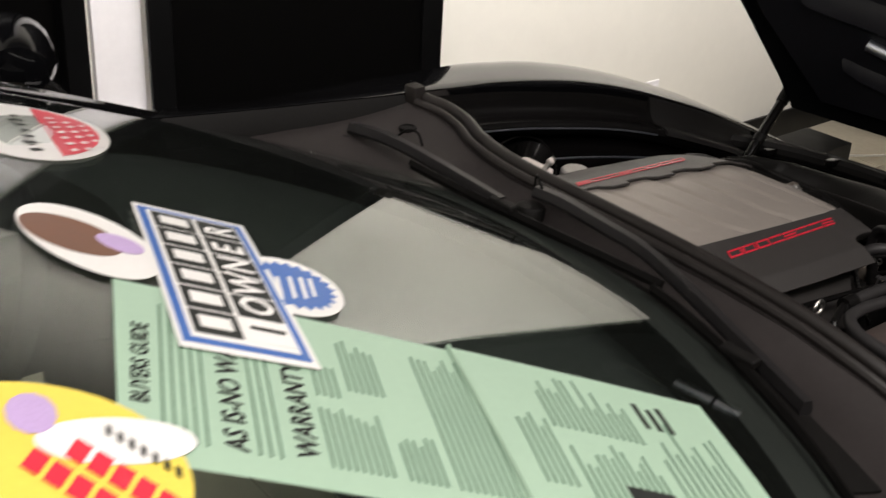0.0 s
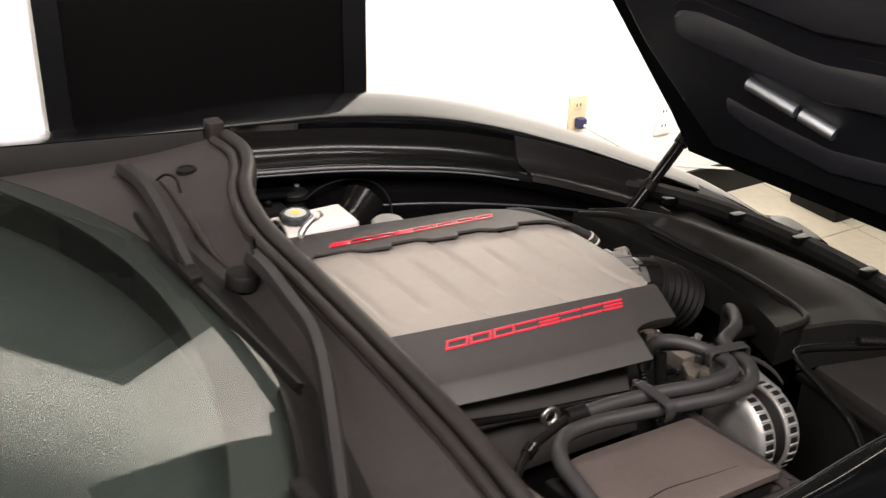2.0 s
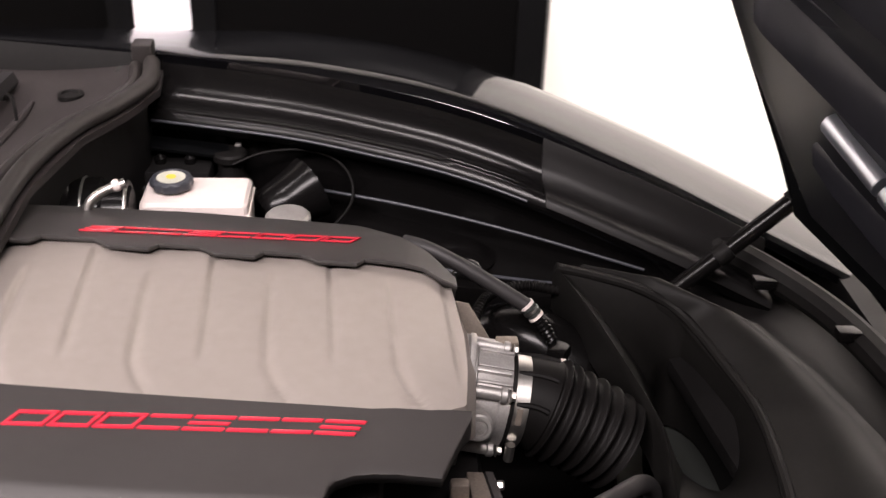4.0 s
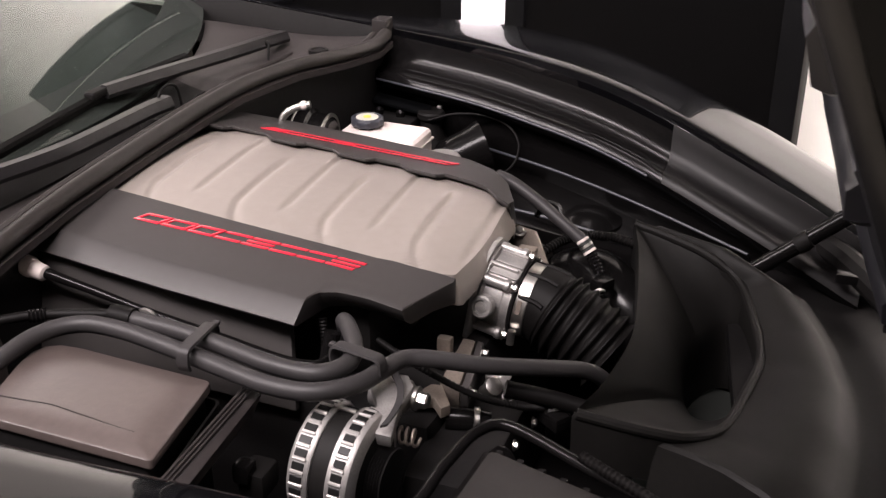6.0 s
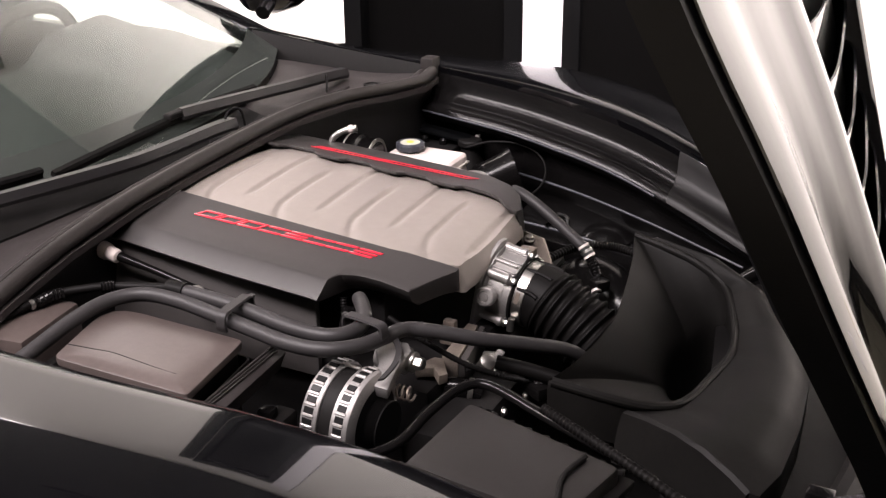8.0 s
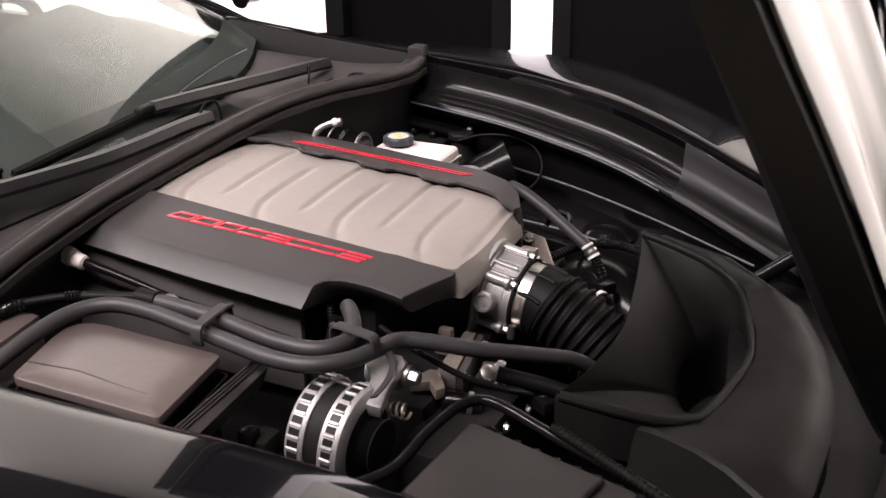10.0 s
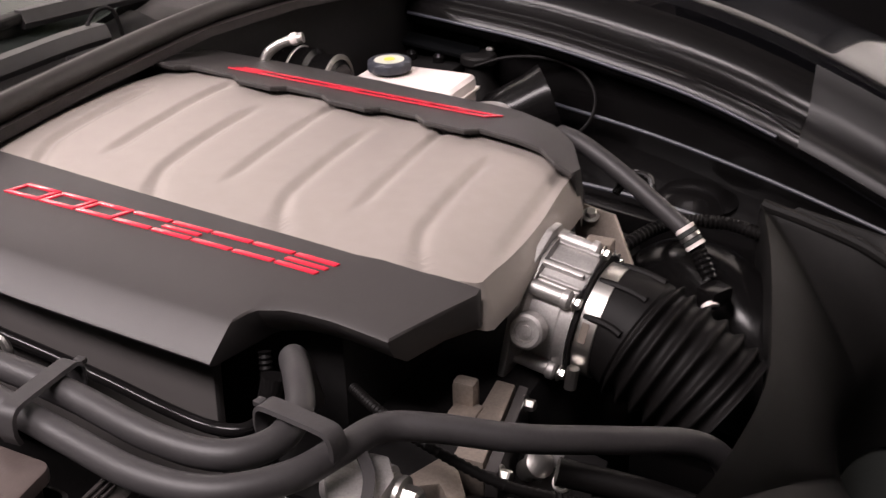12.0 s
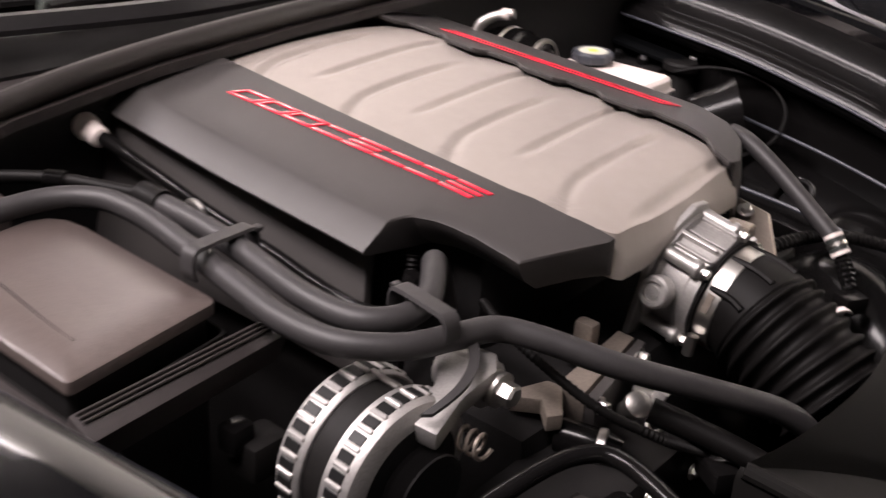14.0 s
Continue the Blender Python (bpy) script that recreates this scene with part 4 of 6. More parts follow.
part("bellows", loft(rings), M_RUBBER, boot, smooth=170)
for ang in (35, 75, 115, 150):
    e = [ring[int(ang / 10)] for ring in rings[6:len(rings) * 37 // 100:5]]
    part("side_rib", tube(e, 0.0032, 8, 2), M_RUBBER, boot)
clamp = part("clamp", lathe(TB + TA * 0.024, TA, [(0.0450, 0), (0.0470, 0.001), (0.0470, 0.015), (0.0450, 0.016)], 48), M_STEEL, boot, "shiny steel hose clamp", 25)
part("clamp_screw", tube([TB + TA * 0.03 + side_v * 0.048 - up_v * 0.020, TB + TA * 0.031 + side_v * 0.049 - up_v * 0.038], 0.005, 10, 2), M_STEEL, clamp)
part("clamp_notches", loft([[TB + TA * (0.027 + o) + (side_v * math.cos(a) + up_v * math.sin(a)) * 0.0481 for a in (radians(5), radians(25))] + [TB + TA * (0.027 + o) + (side_v * math.cos(a) + up_v * math.sin(a)) * 0.0474 for a in (radians(25), radians(5))] for o in (0.001, 0.007)]), M_BRASS, clamp)

# ---- air scoop over the radiator ----
LIP = smooth_path([(0.217, 0.235, 0.760), (0.241, 0.150, 0.759), (0.266, 0.030, 0.756), (0.279, -0.060, 0.754), (0.271, -0.155, 0.749), (0.255, -0.216, 0.745)], 6)
LIP += smooth_path([(0.255, -0.216, 0.745), (0.318, -0.199, 0.730), (0.365, -0.172, 0.715), (0.395, -0.122, 0.702), (0.408, -0.034, 0.697), (0.414, 0.049, 0.692), (0.400, 0.125, 0.695), (0.368, 0.206, 0.711),
                    (0.318, 0.227, 0.735), (0.262, 0.234, 0.750), (0.217, 0.235, 0.760)], 6)[1:-1]
scoop = thing("air_scoop", (0.33, 0, 0.6), "matte black plastic air scoop over the radiator", "air duct")
c0 = Vector((0.345, 0.02, 0.73))


def lip_ring(k, dz):
    return [Vector((c0.x + (p.x - c0.x) * k, c0.y + (p.y - c0.y) * k, p.z + dz)) for p in LIP]


def throat(k, drop=0.0):
    """A ring of the duct's inside, which slopes from the rear flap down to a dark throat under the front rim."""
    out = []
    for p in LIP:
        a = math.atan2((p.y - c0.y) / 0.22, (p.x - c0.x) / 0.085)
        h = Vector((0.366 + 0.043 * math.cos(a), 0.098 + 0.104 * math.sin(a), 0.638 + 0.010 * math.sin(a)))
        q = p.lerp(h, k)
        q.z = p.z + (h.z - p.z) * (0.75 * k + 0.25 * k * k) - drop
        out.append(q)
    return out


part("scoop_mouth", loft([lip_ring(1.012, -0.06), lip_ring(1.02, -0.010), lip_ring(1.016, -0.002), lip_ring(1.004, 0.001), lip_ring(0.985, -0.001)] + [throat(k) for k in (0.05, 0.12, 0.22, 0.34, 0.46, 0.58, 0.70, 0.82, 0.92)] + [throat(1.0, d) for d in (0.004, 0.03, 0.10)], caps=False), M_SCOOP, scoop, smooth=60)
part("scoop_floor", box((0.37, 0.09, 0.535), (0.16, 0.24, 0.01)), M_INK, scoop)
RIM = [(0.340, -0.190, 0.712), (0.388, -0.135, 0.699), (0.408, -0.034, 0.693), (0.414, 0.049, 0.688), (0.402, 0.120, 0.690), (0.368, 0.206, 0.707), (0.318, 0.229, 0.731), (0.240, 0.236, 0.750)]
OUT = [(0.510, -0.272, 0.708), (0.524, -0.225, 0.712), (0.526, -0.120, 0.714), (0.517, -0.010, 0.714), (0.490, 0.090, 0.716), (0.445, 0.185, 0.724), (0.360, 0.245, 0.735), (0.262, 0.246, 0.748)]


def shroud(u, v):
    f = v * 7
    k = min(int(f), 6)
    a = Vector(RIM[k]).lerp(Vector(RIM[k + 1]), f - k)
    b = Vector(OUT[k]).lerp(Vector(OUT[k + 1]), f - k)
    if u > 0.92:
        return b + Vector((0.010, 0, -0.05 * (u - 0.92) / 0.08))
    q = a.lerp(b, u / 0.92)
    q.z += 0.012 * math.sin(math.pi * u / 0.92) - 0.012 * (u / 0.92) ** 4
    return q


part("radiator_shroud", sheet(shroud, 2, 2, 0.008, us=[0.92 * i / 12 for i in range(13)] + [0.94, 0.97, 1.0], vs=[i / 42 for i in range(43)]), M_SCOOP, scoop, smooth=60)
part("shroud_skirt", loft([[shroud(u, 0.004) + Vector(o) for o in ((0, 0, 0.0015), (-0.004, -0.004, -0.002), (-0.010, -0.012, -0.07), (0.0, 0.0, -0.07))] for u in (0.0, 0.2, 0.4, 0.6, 0.8, 0.92)]), M_SCOOP, scoop)
part("mouth_rim", tube([p + Vector((0.002, 0, -0.001)) for p in LIP[30:]] + [LIP[0]], 0.0062, 10, 2), M_SCOOP, scoop)
sup = thing("radiator_support", (0.55, 0, 0.5), "dark radiator support panel behind the bumper", "panel")
part("beam", tube([(0.46, -0.47, 0.66), (0.56, -0.40, 0.675), (0.605, -0.2, 0.68), (0.61, 0.0, 0.685), (0.58, 0.2, 0.69), (0.51, 0.33, 0.70), (0.42, 0.43, 0.71)], 0.02, 10), M_PLASTIC, sup)
part("plate", slab([(0.40, -0.46, 0.63), (0.60, -0.38, 0.63), (0.66, 0.0, 0.63), (0.60, 0.33, 0.64), (0.44, 0.42, 0.66), (0.34, 0.30, 0.66), (0.40, 0.0, 0.63)], 0.02, 0.003), M_DARK, sup)
for x, y in ((0.535, -0.37), (0.58, -0.25), (0.6, -0.1), (0.595, 0.05), (0.565, 0.18), (0.50, 0.30)):
    part("clip", box((x, y, 0.70), (0.03, 0.02, 0.014), 0.003), M_GLOSS, sup)

# ---- air filter box ----
ab = thing("air_filter_box", (0.28, -0.39, 0.55), "black plastic air filter box with a ribbed lid", "filter box")
LID = [(0.195, -0.318), (0.405, -0.375), (0.38, -0.50), (0.185, -0.475)]
part("body", slab([(x, y, 0.742) for x, y in LID], 0.2, 0.008), M_SCOOP, ab)
part("lid", slab([((x - 0.29) * 0.93 + 0.29, (y + 0.41) * 0.9 - 0.412, 0.764) for x, y in LID], 0.03, 0.009), M_LID, ab)
part("lid_rim", slab([((x - 0.29) * 1.05 + 0.29, (y + 0.41) * 1.06 - 0.41, 0.746) for x, y in LID], 0.01, 0.003), M_RUBBER, ab)
for i in range(9):
    t = (i + 0.5) / 9
    part("lid_clip", box((0.195 + 0.21 * t, -0.312 - 0.057 * t, 0.746), (0.007, 0.006, 0.008), 0.0015), M_PLASTIC, ab)
part("lid_rib", tube([(0.36, -0.385, 0.768), (0.352, -0.43, 0.768), (0.362, -0.47, 0.764)], 0.003, 8), M_PLASTIC, ab)

# ---- alternator ----
AC, AX = Vector((0.040, -0.358, 0.719)), Vector((0.995, -0.03, -0.05)).normalized()
alt = thing("alternator", AC, "silver slotted alternator with a dark band", "alternator")
part("core", lathe(AC, AX, [(0.042, -0.016), (0.050, -0.006), (0.055, 0.0), (0.055, 0.074), (0.04, 0.082)], 40), M_DARK, alt)
part("stator_band", lathe(AC, AX, [(0.058, 0.020), (0.0635, 0.022), (0.0635, 0.048), (0.058, 0.050)], 48), M_PLASTIC, alt, "dark grey band", 25)
a1 = AX.orthogonal().normalized()
a2 = AX.cross(a1)
def slotted_housing(profile, slots, slot_at, slot_len, tilt):
    """A cast end bell whose slots are flat black pieces, painted as their shade, between proud bars."""
    hs = part("housing", lathe(AC, AX, profile, 56), M_ALU, alt, smooth=30)
    for k in range(slots):
        a = 2 * math.pi * (k + 0.5) / slots
        d = a1 * math.cos(a) + a2 * math.sin(a)
        along = (AX * math.cos(tilt) - d * math.sin(tilt)).normalized()
        out = (d * math.cos(tilt) + AX * math.sin(tilt)).normalized()
        at = AC + AX * slot_at[1] + d * slot_at[0]
        m = Matrix((along, out.cross(along), out)).transposed()
        part("vent_slot", box(at, (slot_len, 0.0088, 0.0016), 0.0006, m=m, seg=1), M_BASE, hs)
        part("vent_rib", box(at + (AX.cross(d)) * 0.0070, (slot_len + 0.003, 0.0040, 0.0030), 0.0010, m=m, seg=1), M_ALU, hs)


slotted_housing([(0.044, -0.018), (0.056, -0.017), (0.0640, -0.012), (0.0672, -0.006), (0.0672, 0.018), (0.0655, 0.021), (0.060, 0.022)], 28, (0.0673, 0.004), 0.019, 0.0)
slotted_housing([(0.060, 0.048), (0.0665, 0.0485), (0.0680, 0.050), (0.0680, 0.076), (0.0660, 0.081), (0.0580, 0.086), (0.045, 0.088), (0.020, 0.089)], 28, (0.0681, 0.0645), 0.017, 0.0)
part("front_plate", lathe(AC, AX, [(0.052, 0.0845), (0.050, 0.0875), (0.036, 0.0895), (0.018, 0.090)], 40), M_DARK, alt)
part("tie_bolt", tube([AC + Vector((0, 0.012, 0.0655)) + AX * 0.016, AC + Vector((0, 0.012, 0.0655)) + AX * 0.052], 0.003, 8, 2), M_STEEL, alt)
pulley = part("pulley", lathe(AC, AX, [(0.012, 0.085), (0.033, 0.089), (0.035, 0.091)] + [(0.030 + 0.004 * (i % 2), 0.093 + 0.0022 * i) for i in range(9)] + [(0.035, 0.112), (0.034, 0.114), (0.015, 0.114)], 36), M_DARK, alt, "dark grooved belt pulley", 25)
brk = part("mounting_bracket", slab([(0.088, -0.365, 0.776), (0.112, -0.358, 0.770), (0.106, -0.325, 0.780), (0.108, -0.292, 0.788), (0.096, -0.276, 0.789), (0.068, -0.280, 0.789), (0.062, -0.300, 0.788), (0.082, -0.325, 0.782)], 0.016, 0.004), M_ALU, alt)
part("mounting_ear", lathe((0.062, -0.288, 0.772), (1, 0, -0.05), [(0.016, 0), (0.017, 0.002), (0.017, 0.038), (0.012, 0.04)], 24), M_ALU, brk)
part("washer", lathe((0.100, -0.288, 0.7715), (1, 0, -0.05), [(0.006, 0), (0.0120, 0.0004), (0.0125, 0.002), (0.0125, 0.0042), (0.0105, 0.005), (0.0105, 0.0075), (0.006, 0.008)], 24), M_STEEL, brk)
bolt((0.108, -0.2885, 0.771), (1, 0, -0.05), 0.0086, brk, h=0.011)
part("coil_spring", tube([(0.104 + 0.0009 * i, -0.322 + 0.008 * math.cos(i * 0.8), 0.748 + 0.008 * math.sin(i * 0.8)) for i in range(24)], 0.0016, 6, 2), M_BRASS, alt)
part("rear_plug", box((-0.022, -0.385, 0.705), (0.03, 0.035, 0.03), 0.006), M_PLASTIC, alt)
part("rear_plug", box((-0.028, -0.400, 0.722), (0.018, 0.02, 0.022), 0.004), M_GLOSS, alt)

shrink = AC + Vector((-0.012, 0, 0.066))
shrink = Matrix.Translation(shrink) @ Matrix.Scale(0.87, 4) @ Matrix.Scale(0.78, 4, AX) @ Matrix.Translation(-shrink)
for o in alt.children_recursive:
    if o.name.split(".")[0] in ("core", "stator_band", "housing", "front_plate", "vent_slot", "vent_rib", "tie_bolt", "pulley"):
        o.data.transform(shrink)

# ---- front of the engine: metal housings, bolts, plugs ----
cross = thing("coolant_crossover", (0.09, -0.12, 0.69), "stained aluminium coolant housing with bolts", "engine part")
part("housing", slab([(0.088, -0.094, 0.731), (0.104, -0.095, 0.731), (0.119, -0.190, 0.729), (0.096, -0.190, 0.729)], 0.035, 0.002), M_BRASS, cross)
part("flange", slab([(0.1055, -0.092, 0.7295), (0.1135, -0.093, 0.7295), (0.1310, -0.194, 0.7275), (0.1215, -0.194, 0.7275)], 0.040, 0.0015), M_COVER, cross)
part("tab", box((0.079, -0.130, 0.737), (0.018, 0.013, 0.026), 0.004), M_BRASS, cross)
part("tab_foot", box((0.083, -0.140, 0.727), (0.022, 0.020, 0.010), 0.003), M_BRASS, cross)
for p in ((0.113, -0.104, 0.722), (0.128, -0.186, 0.720)):
    bolt(p, (1, -0.1, 0.1), 0.0048, cross, h=0.008)
arm = part("arm", slab([(0.088, -0.195, 0.728), (0.100, -0.193, 0.728), (0.121, -0.222, 0.725), (0.114, -0.233, 0.725), (0.100, -0.219, 0.727), (0.080, -0.232, 0.727), (0.076, -0.222, 0.727)], 0.014, 0.002), M_BRASS, cross)
part("black_pipe", tube([(0.112, -0.212, 0.700), (0.137, -0.204, 0.699), (0.155, -0.196, 0.694)], 0.013, 18, 5), M_GLOSS, cross)
part("pipe_ring", lathe((0.140, -0.203, 0.6985), (0.9, 0.35, -0.1), [(0.013, 0), (0.0142, 0.001), (0.0142, 0.006), (0.013, 0.007)], 24), M_STEEL, cross)
part("sensor", lathe((0.143, -0.160, 0.712), (0.5, -0.3, 0.6), [(0.008, -0.01), (0.008, 0.006), (0.0105, 0.007), (0.0105, 0.013), (0.006, 0.015)], 18), M_STEEL, cross)
part("sensor", lathe((0.135, -0.140, 0.715), (0.9, -0.3, 0.3), [(0.005, 0), (0.005, 0.022), (0.004, 0.023)], 14), M_STEEL, cross)
part("wire_eye", loft([[Vector((0.170, -0.172, 0.716)) + Matrix.Rotation(0.7, 3, "X") @ (Vector((math.cos(a), math.sin(a), 0)) * (0.006 + 0.0018 * math.cos(b)) + Vector((0, 0, 0.0018 * math.sin(b)))) for b in [2 * math.pi * k / 8 for k in range(8)]] for a in [2 * math.pi * k / 18 for k in range(18)]], loop=True), M_STEEL, cross)
part("bracket_clip", box((0.158, -0.150, 0.722), (0.010, 0.007, 0.020), 0.001, m=Matrix.Rotation(0.4, 3, "Y")), M_ALU, cross)
belt = thing("belt_cover", (0.14, -0.20, 0.57), "dark timing cover at the front of the engine", "engine part")
part("cover", box((0.14, -0.20, 0.63), (0.09, 0.22, 0.12), 0.02), M_DARK, belt)
for q in ((0.187, -0.13, 0.66), (0.187, -0.20, 0.675), (0.187, -0.27, 0.66)):
    bolt(q, (1, 0, 0.1), 0.0045, belt)
part("hose_stub", lathe((0.175, -0.235, 0.668), (0.6, -0.2, 0.7), [(0.014, 0), (0.014, 0.012), (0.016, 0.013), (0.016, 0.02), (0.012, 0.022)], 20), M_GLOSS, belt)
rp = thing("wiring_plug", (0.217, -0.155, 0.706), "black wiring plug with a red lock", "wiring plug")
part("body", box((0.222, -0.17, 0.70), (0.032, 0.02, 0.018), 0.003, m=Matrix.Rotation(-0.6, 3, "Z")), M_GLOSS, rp)
part("red_lock", box((0.214, -0.155, 0.709), (0.014, 0.012, 0.008), 0.002, m=Matrix.Rotation(-0.6, 3, "Z")), M_STRED, rp)
single("wiring_loom", tube([(0.03, -0.205, 0.775), (0.06, -0.225, 0.778), (0.100, -0.236, 0.770), (0.148, -0.224, 0.745), (0.187, -0.198, 0.725), (0.200, -0.182, 0.716), (0.212, -0.168, 0.709)], 0.0042, 10, 22, ribs=0.0008, pitch=1), M_RUBBER, "black corrugated wiring loom", "wiring loom", "wiring looms")
single("wiring_loom", tube([(-0.028, -0.222, 0.80), (-0.022, -0.232, 0.77), (-0.018, -0.25, 0.73), (-0.01, -0.27, 0.69)], 0.005, 10, 16, ribs=0.0012, pitch=1), M_RUBBER, "black corrugated wiring loom", "wiring loom", "wiring looms")
single("wiring_loom", tube([(0.10, 0.115, 0.72), (0.1115, 0.147, 0.735), (0.127, 0.197, 0.735), (0.150, 0.225, 0.735), (0.187, 0.234, 0.735), (0.224, 0.222, 0.735)], 0.007, 10, 16, ribs=0.0015, pitch=1), M_RUBBER, "black corrugated wiring loom", "wiring loom", "wiring looms")
single("dark_pipe", tube([(-0.005, -0.245, 0.80), (-0.008, -0.255, 0.765), (-0.005, -0.27, 0.72)], 0.009, 12), M_GLOSS, "glossy dark pipe in the cover's notch", "pipe")

# ---- hoses beside the covers ----
hose_a = thing("coolant_hose", (-0.30, -0.60, 0.775), "thick dark grey rubber coolant hose", "hose", "coolant hoses")
part("hose", tube([(-0.30, -0.60, 0.775), (-0.285, -0.52, 0.795), (-0.280, -0.44, 0.81), (-0.272, -0.385, 0.815), (-0.245, -0.352, 0.816), (-0.20, -0.345, 0.815), (-0.14, -0.352, 0.813), (-0.07, -0.364, 0.811), (-0.01, -0.374, 0.810), (0.035, -0.368, 0.809), (0.066, -0.338, 0.807), (0.078, -0.30, 0.804), (0.088, -0.268, 0.801), (0.115, -0.248, 0.795), (0.16, -0.219, 0.781), (0.210, -0.168, 0.760), (0.243, -0.128, 0.741), (0.262, -0.106, 0.718), (0.272, -0.098, 0.685), (0.275, -0.095, 0.65)], 0.0094, 16, 8), M_HOSE, hose_a)
hose_b = thing("coolant_hose", (-0.222, -0.326, 0.819), "thick dark grey rubber coolant hose bent into the notch", "hose", "coolant hoses")
part("hose", tube([(-0.222, -0.326, 0.819), (-0.15, -0.328, 0.818), (-0.09, -0.334, 0.816), (-0.02, -0.346, 0.814), (0.025, -0.343, 0.813), (0.045, -0.318, 0.812), (0.040, -0.285, 0.812), (0.022, -0.258, 0.815), (0.006, -0.238, 0.812), (-0.001, -0.222, 0.795), (0.0, -0.212, 0.76)], 0.0094, 16, 8), M_HOSE, hose_b)
part("end_sleeve", tube([(-0.222, -0.326, 0.819), (-0.195, -0.3265, 0.8188)], 0.0116, 16, 2), M_RUBBER, hose_b)
pipe = thing("thin_pipe", (-0.36, -0.40, 0.815), "thin black pipe with ribbed connectors that runs into a hose", "pipe")
part("tube", tube([(-0.40, -0.52, 0.800), (-0.362, -0.46, 0.812), (-0.345, -0.402, 0.816), (-0.316, -0.371, 0.818), (-0.286, -0.350, 0.818), (-0.222, -0.326, 0.819)], 0.0056, 12), M_RUBBER, pipe)
part("connector", tube([(-0.350, -0.425, 0.8145), (-0.345, -0.405, 0.8158), (-0.338, -0.392, 0.8165)], 0.0082, 12, 6, ribs=0.0016, pitch=1), M_GLOSS, pipe)
part("connector", tube([(-0.302, -0.360, 0.818), (-0.288, -0.351, 0.8182)], 0.0080, 12, 8, ribs=0.0014, pitch=1), M_GLOSS, pipe)
part("steel_collar", lathe((-0.353, -0.434, 0.8138), (0.25, 1, 0.06), [(0.0058, 0), (0.0070, 0.001), (0.0070, 0.005), (0.0058, 0.006)], 16), M_STEEL, pipe)


def hose_clip(x, y, z, ang, span):
    """A band over two hoses whose ends curl down round them."""
    c = thing("hose_clip", (x, y, z), "grey plastic clip over two hoses", "hose clip", "hose clips")
    m = Matrix.Rotation(ang, 3, "Z")
    h = span / 2
    line = smooth_path([(0, -h + 0.002, -0.010), (0, -h - 0.0008, -0.002), (0, -h, 0.008), (0, -h + 0.0035, 0.0125), (0, -h + 0.010, 0.0136), (0, 0, 0.0138), (0, h - 0.010, 0.0136), (0, h - 0.0035, 0.0125), (0, h, 0.008), (0, h + 0.0008, -0.002), (0, h - 0.002, -0.010)], 4)
    rings = []
    for k, p in enumerate(line):
        d = (line[min(k + 1, len(line) - 1)] - line[max(k - 1, 0)]).normalized()
        out = Vector((1, 0, 0)).cross(d)
        rings.append([Vector((x, y, z)) + m @ (p + Vector((a, 0, 0)) + out * b) for a, b in ((-0.0072, -0.0012), (-0.0062, 0.0014), (0.0062, 0.0014), (0.0072, -0.0012), (0.006, -0.0018), (-0.006, -0.0018))])
    part("strap", loft(rings), M_HOSE, c, smooth=50)
    part("strap_lug", box(Vector((x, y, z + 0.010)) + m @ Vector((0.002, h + 0.003, 0)), (0.007, 0.006, 0.004), 0.001, m=m), M_HOSE, c)
    return c


hose_clip(-0.105, -0.345, 0.815, 0.05, 0.062)
clip = hose_clip(0.054, -0.307, 0.8115, 1.40, 0.058)
tail = smooth_path([(0.074, -0.288, 0.806), (0.086, -0.293, 0.800), (0.100, -0.308, 0.796), (0.108, -0.328, 0.793), (0.109, -0.346, 0.789), (0.106, -0.362, 0.784)], 4)
part("strap_tail", loft([[p + Vector(o) for o in ((0.0022, 0.0030, 0.0010), (-0.0030, -0.0022, 0.0010), (-0.0030, -0.0022, -0.0015), (0.0022, 0.0030, -0.0015))] for p in tail]), M_HOSE, clip, smooth=40)
dip = thing("dipstick_tube", (-0.38, -0.27, 0.80), "slim dark tube with a pale cap", "tube")
part("tube", tube([(-0.372, -0.271, 0.820), (-0.30, -0.268, 0.806), (-0.236, -0.2625, 0.790), (-0.18, -0.266, 0.785), (-0.12, -0.275, 0.784), (-0.064, -0.286, 0.784), (-0.025, -0.292, 0.785), (-0.004, -0.287, 0.785), (0.002, -0.270, 0.783), (0.0, -0.250, 0.770)], [0.0068, 0.0052] + [0.0046] * 8, 12), M_GLOSS, dip)
part("collar", lathe((-0.366, -0.271, 0.8185), (-0.97, 0.05, 0.2), [(0.006, -0.014), (0.0095, -0.012), (0.0105, 0.006)], 16), M_WHITE, dip)
part("cap", lathe((-0.374, -0.271, 0.8205), (-0.97, 0.05, 0.2), [(0.0110, -0.004), (0.0122, -0.002), (0.0122, 0.008), (0.008, 0.012), (0.002, 0.0125)], 18), M_WHITE, dip, "pale round cap")
single("lifting_ring", loft([[Vector((-0.212, -0.283, 0.792)) + (Vector((math.cos(a), 0, math.sin(a))) * (0.011 + 0.0035 * math.cos(b)) + Vector((0, 0.0035 * math.sin(b), 0))) for b in [2 * math.pi * j / 8 for j in range(8)]] for a in [2 * math.pi * k / 24 for k in range(24)]], loop=True), M_STEEL, "small steel ring behind the hoses", "ring")

# ---- control unit and tray ----
ecu = thing("control_unit_box", (-0.14, -0.44, 0.6), "dusty black electronics box with a smooth lid", "electronics box")
EC = [(-0.284, -0.370), (-0.070, -0.377), (-0.050, -0.510), (-0.247, -0.508)]
EC_ROUND = (0.050, 0.008, 0.006, 0.012)
ec = Vector((-0.15, -0.44, 0))


